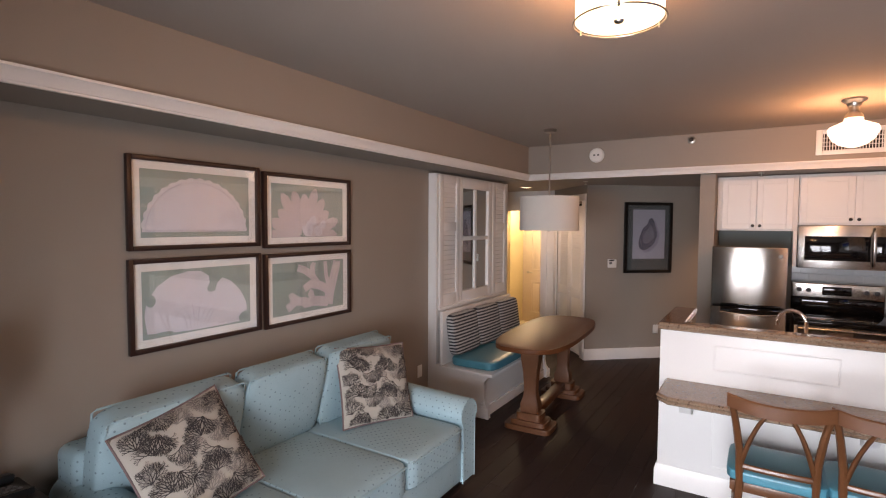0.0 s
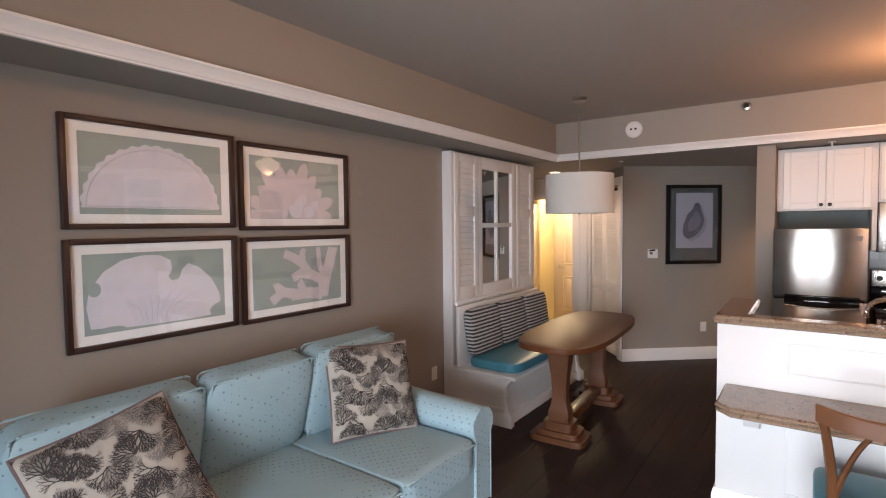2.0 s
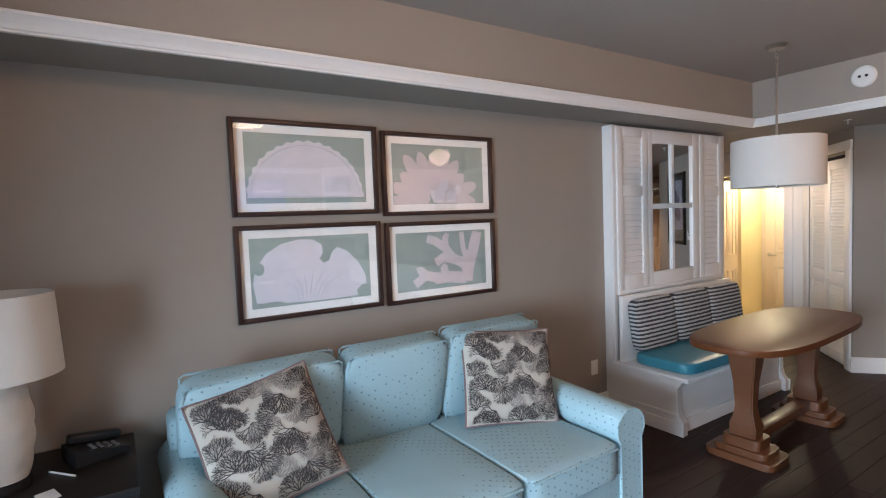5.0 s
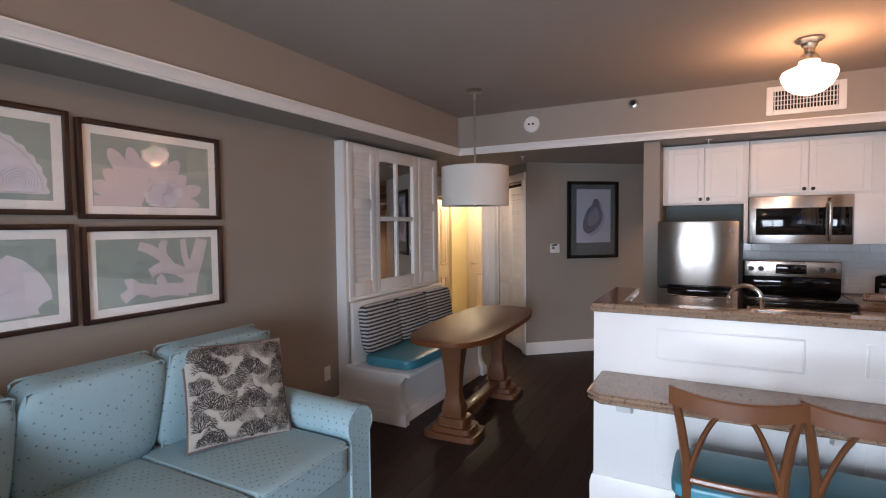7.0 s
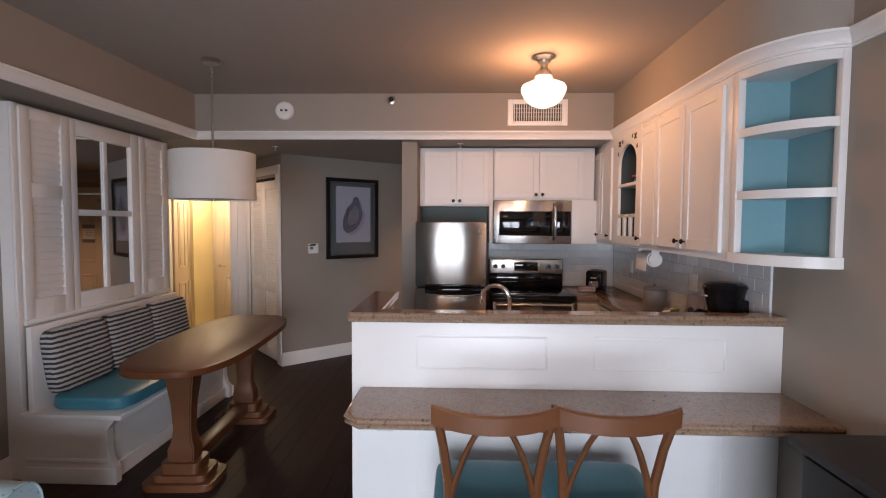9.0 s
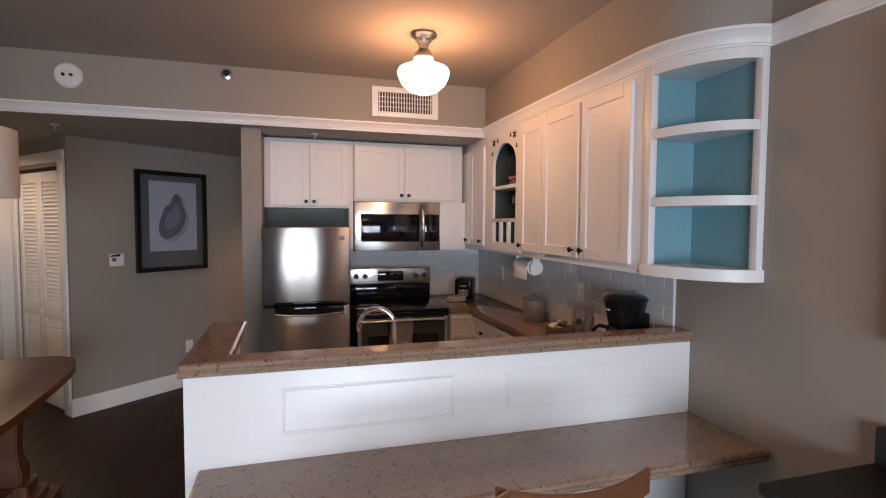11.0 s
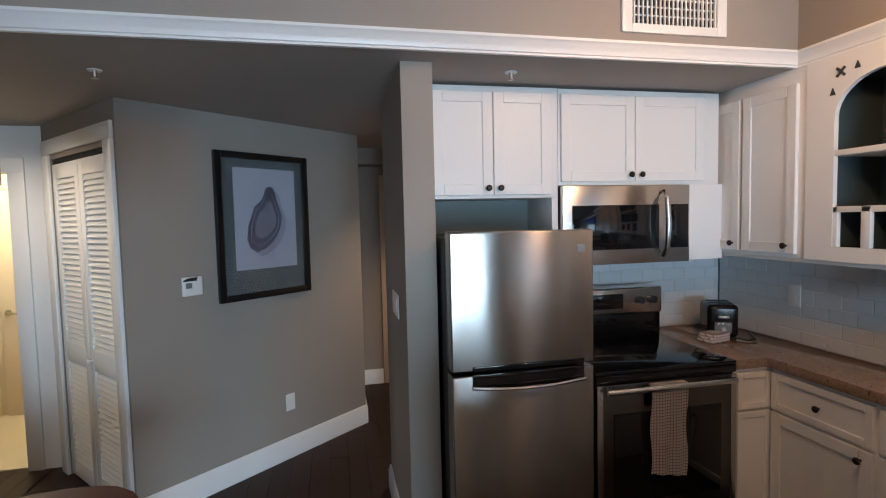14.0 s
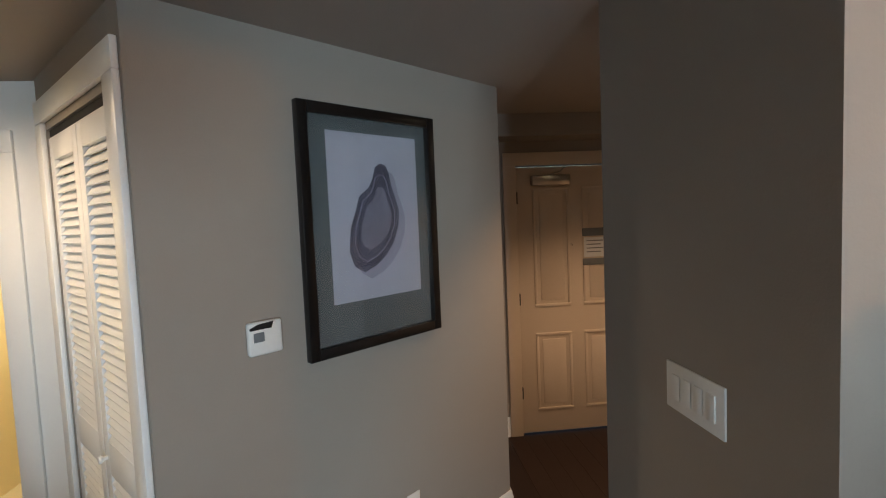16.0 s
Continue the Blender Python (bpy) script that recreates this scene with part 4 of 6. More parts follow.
# ---------- breakfast bar ----------
bar = thing("breakfast_bar", pose(1.1, 4.5, 0), "white panelled breakfast bar base", "bar counter")
YF = 4.44
part("front_wall", box((0.055, YF, 0.0), (XR - 0.002, YF + 0.085, 1.111), 0.003), WHITE, bar, world=True)
part("side_wall", box((0.055, YF + 0.085, 0.0), (0.175, 5.21, 1.111), 0.003), WHITE, bar, world=True)
for x0, x1, z0, z1 in ((0.39, 1.067, 0.868, 1.044), (1.30, 1.967, 0.868, 1.044), (0.39, 1.067, 0.20, 0.64), (1.30, 1.967, 0.20, 0.64)):
    bm = bmesh.new()
    t = 0.012
    for a, b in (((x0, YF - 0.003, z0), (x1, YF, z0 + t)), ((x0, YF - 0.003, z1 - t), (x1, YF, z1)), ((x0, YF - 0.003, z0 + t), (x0 + t, YF, z1 - t)), ((x1 - t, YF - 0.003, z0 + t), (x1, YF, z1 - t))):
        box(a, b, 0.003, bm=bm)
    part("panel_moulding", bm, WHITE, bar, world=True)
part("base_moulding", sweep([(0.055, 5.21), (0.055, YF), (XR - 0.01, YF)][::-1], [(-a, z) for a, z in BASE]), WHITE, bar, world=True)
for x in (0.20, 1.17, 1.92):
    q = prism([(YF, 0.719), (YF - 0.30, 0.719), (YF - 0.30, 0.69), (YF - 0.22, 0.675), (YF - 0.14, 0.635), (YF - 0.10, 0.575), (YF - 0.02, 0.55), (YF, 0.55)], x, x + 0.075)
    q.transform(Matrix(((0, 0, 1, 0), (1, 0, 0, 0), (0, 1, 0, 0), (0, 0, 0, 1))))
    part("corbel", q, WHITE, bar, world=True)

NOSE = [(-0.02, 0.0), (0.006, 0.0), (0.014, 0.006), (0.016, 0.014), (0.010, 0.021), (0.016, 0.026), (0.020, 0.034), (0.016, 0.044), (0.006, 0.050), (-0.02, 0.050)]
def slab(name, pts, z, label, th=0.05, open_x=None):
    """A stone slab whose rim, but for sides on a wall, is moulded."""
    t = thing(name, pose(pts[0][0], pts[0][1], z), label, "countertop")
    b = bmesh.new()
    rows = []
    n = len(pts)
    area = sum(pts[k][0] * pts[(k + 1) % n][1] - pts[(k + 1) % n][0] * pts[k][1] for k in range(n))
    ring = pts if area > 0 else pts[::-1]
    P2 = [Vector(p) for p in ring]
    for o, zz in [q for q in NOSE[1:-1]]:
        row = []
        for k, p in enumerate(P2):
            d0, d1 = (p - P2[k - 1]).normalized(), (P2[(k + 1) % n] - p).normalized()
            n0, n1 = Vector((d0.y, -d0.x)), Vector((d1.y, -d1.x))
            nn = (n0 + n1).normalized()
            nn = nn / max(0.35, nn.dot(n0))
            x, y = p.x + nn.x * o, p.y + nn.y * o
            row.append(b.verts.new((min(x, XR - 0.001), min(y, 7.279), z + zz * th / 0.05)))
        rows.append(row)
    for a, c in zip(rows, rows[1:]):
        for k in range(n):
            b.faces.new((a[k], a[(k + 1) % n], c[(k + 1) % n], c[k]))
    rim = [(v.co.x, v.co.y) for v in rows[-1]]
    part("moulded_edge", b, GRAN, t, world=True)
    part("slab", prism(rim, z + 0.004, z + th), GRAN, t, world=True)
    return t


slab("granite_bar_counter", [(0.055, 4.435), (XR - 0.001, 4.435), (XR - 0.001, 4.53), (0.190, 4.53), (0.190, 5.22), (0.055, 5.22)], 1.112, "raised tan granite bar top with moulded edge")
slab("granite_eating_counter", [(0.175, 4.02), (XR - 0.001, 4.02), (XR - 0.001, 4.436), (0.115, 4.436), (0.115, 4.08)], 0.720, "low tan granite eating counter with clipped corner")

# ---------- chairs at the bar ----------
chair = thing("bar_chair", pose(0.745, 3.93, 0), "honey beech chair with crossed back and teal seat", "chair", "chairs at the low bar")
c = puff(0.47, 0.44, 0.07, 0.12, 8, power=7); c.transform(pose(0, 0.06, 0.475))
part("seat", c, TEALV, chair, "padded teal vinyl seat")
part("seat_frame", box((-0.215, -0.14, 0.385), (0.215, 0.26, 0.44), 0.006), CHAIRW, chair)
for sx in (-1, 1):
    part("front_leg", tube([(sx * 0.20, 0.24, 0.0), (sx * 0.20, 0.24, 0.40)], [0.014, 0.020], 8), CHAIRW, chair)
    part("back_post", tube([(sx * 0.185, -0.21, 0.0), (sx * 0.175, -0.155, 0.30), (sx * 0.168, -0.145, 0.46), (sx * 0.172, -0.16, 0.62), (sx * 0.192, -0.195, 0.78), (sx * 0.212, -0.235, 0.905)], [0.017, 0.020, 0.021, 0.020, 0.018, 0.018], 8), CHAIRW, chair)
    part("side_rail", tube([(sx * 0.19, -0.15, 0.20), (sx * 0.20, 0.24, 0.20)], 0.010, 8), CHAIRW, chair)
    cur = [(sx * (0.008 + 0.160 * q), -0.225 + 0.075 * q * q, 0.880 - 0.345 * q * q) for q in [k / 12 for k in range(13)]]
    part("curved_splat", tube(cur, 0.016, 8, flat=0.7), CHAIRW, chair)
part("lower_rail", tube([(sxx, -0.150 - 0.012 * (1 - (sxx / 0.17) ** 2), 0.535) for sxx in [-0.17 + 0.034 * k for k in range(11)]], 0.013, 8, flat=1.3), CHAIRW, chair)
own = bmesh.new()
rr = []
for k in range(17):
    x = -0.235 + 0.47 * k / 16
    y = -0.238 - 0.045 * (1 - (x / 0.235) ** 2)
    hh = 0.036
    zc = 0.910 - 0.014 * (1 - (x / 0.235) ** 2) + 0.010 * (abs(x) / 0.235) ** 3
    rr.append([own.verts.new(q) for q in ((x, y - 0.011, zc - hh), (x, y + 0.011, zc - hh), (x, y + 0.013, zc + hh * 0.8), (x, y + 0.004, zc + hh), (x, y - 0.006, zc + hh), (x, y - 0.013, zc + hh * 0.8))])
for a, b in zip(rr, rr[1:]):
    for k in range(6):
        own.faces.new((a[k], a[(k + 1) % 6], b[(k + 1) % 6], b[k]))
own.faces.new(rr[0]); own.faces.new(rr[-1])
part("top_rail", own, CHAIRW, chair)
part("front_stretcher", tube([(-0.2, 0.24, 0.16), (0.2, 0.24, 0.16)], 0.010, 8), CHAIRW, chair)
copy_thing(chair, pose(1.20, 3.945, 0, 0, 0, -2))

# ---------- kitchen ----------
def shaker(parent, m, wd, ht, knob=None, material=None, name="cabinet_door", rail=0.055):
    """A framed cabinet door in local x, z; front towards -y."""
    material = material or CABW
    b = box((rail, -0.012, rail), (wd - rail, -0.002, ht - rail))
    d = part(name, joined(b, None, m), material, parent, world=True)
    for a, e in (((0, -0.020, 0), (rail, 0, ht)), ((wd - rail, -0.020, 0), (wd, 0, ht)), ((rail, -0.020, 0), (wd - rail, 0, rail)), ((rail, -0.020, ht - rail), (wd - rail, 0, ht))):
        part("door_rail", box(a, e, 0.0025, 1, m=m), material, d, world=True)
    if knob:
        part("knob", lathe([(0, 0), (0.006, 0), (0.006, 0.012), (0.015, 0.018), (0.016, 0.024), (0.010, 0.030), (0, 0.031)], 16, m=m @ pose(knob[0], -0.020, knob[1], 90)), BRONZE, d, "dark bronze knob", world=True)
    return d


CG = "wall cabinets"
# over the fridge
cab = thing("wall_cabinet", pose(0.57, 7.0, 1.79), "white two door cabinet above the fridge", "cabinet", CG)
YC = 6.915
part("body", box((0.215, YC, 1.785), (0.940, 7.275, 2.358), 0.002), CABW, cab, world=True)
shaker(cab, pose(0.262, YC, 1.802), 0.315, 0.525, (0.285, 0.035))
shaker(cab, pose(0.581, YC, 1.802), 0.315, 0.525, (0.030, 0.035))
part("side_panel", box((0.905, YC, 1.43), (0.940, 7.275, 1.785), 0.002), CABW, cab, world=True)
structure("alcove_back", box((0.215, 7.262, 1.4), (0.905, 7.279, 1.785)), ALCOVE, "grey green recess above the fridge", "trim")
# over the microwave
cab = thing("wall_cabinet", pose(1.4, 7.0, 1.86), "white two door cabinet above the microwave", "cabinet", CG)
part("body", box((0.945, YC + 0.004, 1.848), (1.93, 7.275, 2.358), 0.002), CABW, cab, world=True)
shaker(cab, pose(0.955, YC + 0.004, 1.868), 0.432, 0.46, (0.402, 0.035))
shaker(cab, pose(1.391, YC + 0.004, 1.868), 0.432, 0.46, (0.030, 0.035))
part("filler", box((1.712, YC + 0.008, 1.42), (1.966, YC + 0.03, 1.848), 0.002), CABW, cab, world=True)

# the run along the right wall: local x runs towards -y, front faces -x
RW = lambda y, z: pose(1.970, y, z, 0, 0, -90)
def run_cab(y0, y1, label):
    t = thing("wall_cabinet", pose(2.1, (y0 + y1) / 2, 1.46), label, "cabinet", CG)
    return t


ZB, ZT = 1.475, 2.335
cab = run_cab(6.395, 7.27, "white two door corner wall cabinet")
part("body", box((1.990, 6.395, 1.455), (XR - 0.001, 7.27, 2.40), 0.002), CABW, cab, world=True)
part("stile", box((1.970, 6.395, 1.455), (1.990, 7.089, 2.40), 0.002), CABW, cab, world=True)
shaker(cab, RW(7.089, ZB), 0.30, ZT - ZB - 0.04, (0.26, 0.04))
shaker(cab, RW(6.768, ZB), 0.33, ZT - ZB - 0.04, (0.285, 0.04))

# arched open niche
nic = run_cab(5.743, 6.395, "white wall cabinet with an arched open niche")
NY0, NY1 = 5.821, 6.256
def niche_front():
    """The face board with an arched opening, three wine slots and a full depth."""
    outline = [(NY0, 1.695), (NY1, 1.695), (NY1, 2.10)] + [((NY0 + NY1) / 2 + (NY1 - NY0) / 2 * math.cos(a), 2.10 + 0.165 * math.sin(a)) for a in [math.pi * k / 18 for k in range(1, 18)]] + [(NY0, 2.10)]
    own = bmesh.new()
    arch = outline[2:]
    # left and right stiles, top filled as quads from the arch to the head
    strips = [(NY1, 6.395, 1.455, 2.40), (5.743, NY0, 1.455, 2.40), (NY0, NY1, 1.455, 1.52)]
    for a, b, z0, z1 in strips:
        part("face_stile", box((1.962, a, z0), (1.985, b, z1)), CABW, nic, world=True)
    for (ya, za), (yb, zb) in zip(arch, arch[1:]):
        vs = []
        for x in (1.962, 1.985):
            vs.append([own.verts.new((x, y, z)) for y, z in ((ya, za), (yb, zb), (yb, 2.40), (ya, 2.40))])
        own.faces.new(vs[0]); own.faces.new(vs[1][::-1])
        own.faces.new((vs[0][0], vs[0][1], vs[1][1], vs[1][0]))
    bmesh.ops.remove_doubles(own, verts=own.verts[:], dist=0.0001)
    return own


part("face_board", niche_front(), CABW, nic, world=True)
# back, sides and dividers take the shade as a darker colour
part("back", box((2.235, 5.743, 1.455), (XR - 0.001, 6.395, 2.40)), SLATE_SHADE, nic, "slate inside, darkened for shade", world=True)
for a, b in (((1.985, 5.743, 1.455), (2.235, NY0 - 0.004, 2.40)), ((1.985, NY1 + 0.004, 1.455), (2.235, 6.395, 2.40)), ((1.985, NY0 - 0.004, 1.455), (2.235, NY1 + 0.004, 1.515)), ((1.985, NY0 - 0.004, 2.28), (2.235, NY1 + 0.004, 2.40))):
    part("side", box(a, b), SLATE_SHADE, nic, world=True)
for z in (1.675, 1.925):
    part("shelf", box((1.964, NY0 - 0.002, z), (2.235, NY1 + 0.002, z + 0.026), 0.002), CABW, nic, world=True)
for k in range(4):
    y = NY0 + (NY1 - NY0) * k / 3
    dv = part("slot_divider", box((1.986, y - 0.012, 1.52), (2.235, y + 0.012, 1.705), 0.002), SLATE_SHADE, nic, world=True)
    part("divider_face", box((1.964, y - 0.020, 1.52), (1.986, y + 0.020, 1.700), 0.002), CABW, dv, world=True)
# no holes: dark shapes on the face give the cut-outs their shade
for y, z, r in ((5.847, 2.30, 45), (6.230, 2.29, 45)):
    for q in (0, 90):
        part("fretwork_cross", tube([(1.960, y - 0.026 * math.cos(radians(q + r)), z - 0.026 * math.sin(radians(q + r))), (1.960, y + 0.026 * math.cos(radians(q + r)), z + 0.026 * math.sin(radians(q + r)))], 0.006, 6), MAT_G, nic, "cut-out cross", world=True)
for y, z in ((5.919, 2.31), (6.157, 2.30), (5.811, 2.22), (6.266, 2.21)):
    q = prism([(y - 0.013, z - 0.014), (y + 0.013, z - 0.014), (y, z + 0.018)], 1.958, 1.966)
    q.transform(Matrix(((0, 0, 1, 0), (1, 0, 0, 0), (0, 1, 0, 0), (0, 0, 0, 1))))
    part("fretwork_triangle", q, MAT_G, nic, "cut-out triangle", world=True)

cab = run_cab(5.392, 5.743, "white single door wall cabinet")
part("body", box((1.990, 5.397, 1.455), (XR - 0.001, 5.741, 2.40), 0.002), CABW, cab, world=True)
part("stile", box((1.970, 5.397, 1.455), (1.990, 5.741, 2.40), 0.002), CABW, cab, world=True)
shaker(cab, RW(5.733, ZB), 0.315, ZT - ZB - 0.01, (0.035, 0.04))
cab = run_cab(4.46, 5.392, "white two door wall cabinet")
part("body", box((1.990, 4.46, 1.455), (XR - 0.001, 5.392, 2.40), 0.002), CABW, cab, world=True)
part("stile", box((1.970, 4.46, 1.455), (1.990, 5.392, 2.40), 0.002), CABW, cab, world=True)
shaker(cab, RW(5.407, ZB), 0.425, ZT - ZB, (0.39, 0.045), rail=0.06)
shaker(cab, RW(4.952, ZB), 0.425, ZT - ZB, (0.035, 0.045), rail=0.06)
part("light_rail", box((1.975, 4.46, 1.435), (1.995, 7.089, 1.456), 0.003), CABW, cab, world=True)

# curved open shelf at the end of the run
she = thing("corner_shelf", pose(2.1, 4.3, 1.45), "white curved open end shelf with teal inside", "shelf")
def quarter(z0, z1, k=1.0, name="shelf_board"):
    pts = [(2.248 - 0.278 * k * math.cos(a), 4.455 - 0.385 * k * math.sin(a)) for a in [math.pi / 2 * j / 16 for j in range(17)]] + [(2.248, 4.455)]
    return part(name, prism(pts, z0, z1, 0.003), CABW, she, world=True)


quarter(1.435, 1.485, 1.03)
quarter(1.745, 1.785)
quarter(2.045, 2.085)
quarter(2.325, 2.40, 1.0, "top_board")
part("side_board", box((1.975, 4.440, 1.485), (2.246, 4.458, 2.33)), TEALP, she, "teal inside face", world=True)
part("back_board", box((2.234, 4.08, 1.485), (2.248, 4.440, 2.33)), TEALP, she, "teal inside face", world=True)
part("stile", box((1.968, 4.405, 1.44), (2.002, 4.46, 2.36), 0.003), CABW, she, world=True)
part("stile", box((2.215, 4.068, 1.44), (2.249, 4.105, 2.36), 0.003), CABW, she, world=True)

# base cabinets
XB = 1.90
for y0, y1 in ((5.36, 5.98), (5.98, 6.50)):
    cab = thing("base_cabinet", pose(2.05, (y0 + y1) / 2, 0), "white base cabinet with drawer and door", "cabinet", "base cabinets")
    part("body", box((XB, y0, 0.09), (XR - 0.002, y1, 0.905), 0.002), CABW, cab, world=True)
    part("toe_kick", box((XB + 0.05, y0, 0.0), (XR - 0.002, y1, 0.09)), DARK, cab, world=True)
    m = pose(XB, y1 - 0.012, 0, 0, 0, -90)
    shaker(cab, m @ pose(0, 0, 0.70), y1 - y0 - 0.024, 0.185, ((y1 - y0) / 2, 0.09), name="drawer_front", rail=0.035)
    shaker(cab, m @ pose(0, 0, 0.11), y1 - y0 - 0.024, 0.575, ((y1 - y0) - 0.07, 0.53))
cab = thing("base_cabinet", pose(2.05, 6.85, 0), "narrow white base cabinet beside the range", "cabinet", "base cabinets")
part("body", box((1.695, 6.52, 0.09), (XR - 0.002, 7.275, 0.905), 0.002), CABW, cab, world=True)
part("toe_kick", box((1.70, 6.57, 0.0), (XR - 0.01, 7.27, 0.09)), DARK, cab, world=True)
shaker(cab, pose(1.70, 6.52, 0.70), 0.195, 0.185, None, rail=0.03, name="drawer_front")
shaker(cab, pose(1.70, 6.52, 0.11), 0.195, 0.575, None, rail=0.03)
cab = thing("base_cabinet", pose(1.1, 5.0, 0), "white sink base cabinet behind the bar", "cabinet", "base cabinets")
part("body", box((0.18, 4.530, 0.0), (XR - 0.002, 5.225, 0.70), 0.002), CABW, cab, world=True)
part("front", box((0.18, 5.217, 0.70), (XR - 0.002, 5.230, 0.905), 0.002), CABW, cab, world=True)

part("filler", box((XB, 5.232, 0.0), (XR - 0.002, 5.358, 0.905), 0.002), CABW, cab, world=True)
SX0, SX1, SY0, SY1 = 0.42, 1.065, 4.74, 5.215
ctr = thing("kitchen_countertop", pose(1.8, 5.2, 0.905), "tan granite kitchen worktop with sink cut-out", "countertop")
bm = box((0.18, 4.530, 0.905), (SX0 + 0.02, 5.25, 0.955), 0.004)
box((SX1 - 0.02, 4.530, 0.905), (1.878, 5.25, 0.955), 0.004, bm=bm)
box((SX0 + 0.02, 4.530, 0.905), (SX1 - 0.02, SY0 + 0.02, 0.955), bm=bm)
box((SX0 + 0.02, SY1 - 0.02, 0.905), (SX1 - 0.02, 5.25, 0.955), bm=bm)
part("worktop", bm, GRAN, ctr, world=True)
part("worktop", box((1.870, 4.530, 0.905), (XR - 0.010, 7.27, 0.9552), 0.004), GRAN, ctr, world=True)
part("worktop", box((1.69, 6.50, 0.905), (1.88, 7.27, 0.955), 0.004), GRAN, ctr, world=True)

sink = thing("kitchen_sink", pose(0.8, 5.1, 0.76), "stainless steel drop-in kitchen sink", "sink")
SXC, SYC, SHX, SHY = (SX0 + SX1) / 2, (SY0 + SY1) / 2, (SX1 - SX0) / 2, (SY1 - SY0) / 2
def ringed(rows):
    """A skin through rounded rectangles given as (inset, power, z), closed at the last one if it is marked so."""
    own = bmesh.new()
    rings = [[own.verts.new((SXC + x, SYC + y, z)) for x, y in ellipse(SHX - k, SHY - k, 64, pw)] for k, pw, z in rows]
    for p, q in zip(rings, rings[1:]):
        for k in range(64):
            own.faces.new((p[k], p[(k + 1) % 64], q[(k + 1) % 64], q[k]))
    return own, rings


bm, rings = ringed(((0.0, 40, 0.953), (0.0, 40, 0.960), (0.003, 36, 0.963), (0.024, 14, 0.963), (0.029, 11, 0.960), (0.030, 11, 0.955)))
part("rim", bm, STEELH, sink, world=True)
bm, rings = ringed(((0.030, 11, 0.956), (0.034, 10, 0.94), (0.040, 9, 0.80), (0.052, 8, 0.772), (0.075, 7, 0.762), (0.17, 4, 0.758)))
bm.faces.new(rings[-1])
part("bowl", bm, STEELH, sink, world=True)
part("faucet_deck", box((0.835, SY0 + 0.03, 0.9535), (SX1 - 0.03, 5.005, 0.9625), 0.004), STEELH, sink, world=True)
fau = thing("faucet", pose(0.925, 4.975, 0.9628), "chrome gooseneck kitchen faucet", "faucet")
part("base", lathe([(0, 0), (0.036, 0), (0.036, 0.008), (0.024, 0.018), (0.020, 0.06), (0, 0.062)], 20), CHROME, fau)
arc = [(0, 0, 0.05), (0, 0, 0.10), (-0.002, 0.004, 0.15)]
arc += [(-0.002 - 0.086 * (1 - math.cos(q)), 0.004 + 0.022 * (1 - math.cos(q)), 0.180 + 0.092 * math.sin(q)) for q in [math.pi * k / 14 for k in range(16)]]
part("spout", tube(arc, [0.016, 0.015, 0.014] + [0.013] * 14 + [0.015, 0.016], 14), CHROME, fau)
part("lever", tube([(0.012, -0.004, 0.040), (0.034, -0.02, 0.052), (0.040, -0.026, 0.085), (0.041, -0.028, 0.105)], [0.013, 0.012, 0.009, 0.012], 12), CHROME, fau)

# fridge
fri = thing("fridge", pose(0.575, 6.9, 0), "brushed steel top freezer fridge", "fridge")
FXL, FXR, FY = 0.218, 0.852, 6.376
part("cabinet", box((FXL + 0.008, FY + 0.102, 0.03), (FXR - 0.008, 7.10, 1.605), 0.008), BLACKP, fri, "black fridge cabinet", world=True)
part("freezer_door", box((FXL, FY, 1.052), (FXR, FY + 0.092, 1.628), 0.006, 3), STEEL, fri, world=True)
part("fridge_door", box((FXL, FY, 0.10), (FXR, FY + 0.092, 1.034), 0.006, 3), STEEL, fri, world=True)
part("kick_grille", box((FXL + 0.01, FY + 0.05, 0.02), (FXR - 0.01, FY + 0.07, 0.095), 0.003), BLACKP, fri, world=True)
part("hinge_cover", box((FXL + 0.005, FY + 0.01, 1.603), (FXL + 0.07, FY + 0.12, 1.632), 0.006), BLACKP, fri, world=True)
for z0, z1 in ((1.046, 1.074), (0.972, 1.040)):
    part("pocket_handle", box((FXL + 0.085, FY - 0.003, z0), (FXR - 0.045, FY + 0.012, z1), 0.006, 2), BLACKG, fri, "black recessed handle", world=True)
part("handle_lip", tube([(FXL + 0.085 + (FXR - FXL - 0.13) * q, FY - 0.010 - 0.012 * math.sin(math.pi * q), 0.985 - 0.014 * math.sin(math.pi * q)) for q in [k / 10 for k in range(11)]], 0.007, 10), STEELH, fri, "curved steel handle lip", world=True)
part("badge", box((FXR - 0.075, FY - 0.002, 1.53), (FXR - 0.040, FY + 0.001, 1.565), 0.001), GREYP, fri, world=True)

# range
ran = thing("range", pose(1.31, 6.85, 0), "steel and black electric range", "stove")
RX0, RX1, RY = 0.915, 1.672, 6.48
part("body", box((RX0 + 0.004, RY + 0.03, 0.02), (RX1 - 0.004, 7.18, 0.945), 0.004), BLACKP, ran, world=True)
part("cooktop", box((RX0, RY, 0.945), (RX1, 7.10, 0.962), 0.004), BLACKG, ran, "black ceramic cooktop", world=True)
part("backguard", box((RX0, 7.08, 0.96), (RX1, 7.20, 1.10), 0.006), BLACKG, ran, world=True)
part("control_panel", box((RX0, 7.06, 1.10), (RX1, 7.20, 1.255), 0.012, 3), STEELH, ran, "steel control panel", world=True)
part("display", box((RX0 + 0.26, 7.055, 1.135), (RX1 - 0.26, 7.063, 1.222), 0.003), BLACKG, ran, world=True)
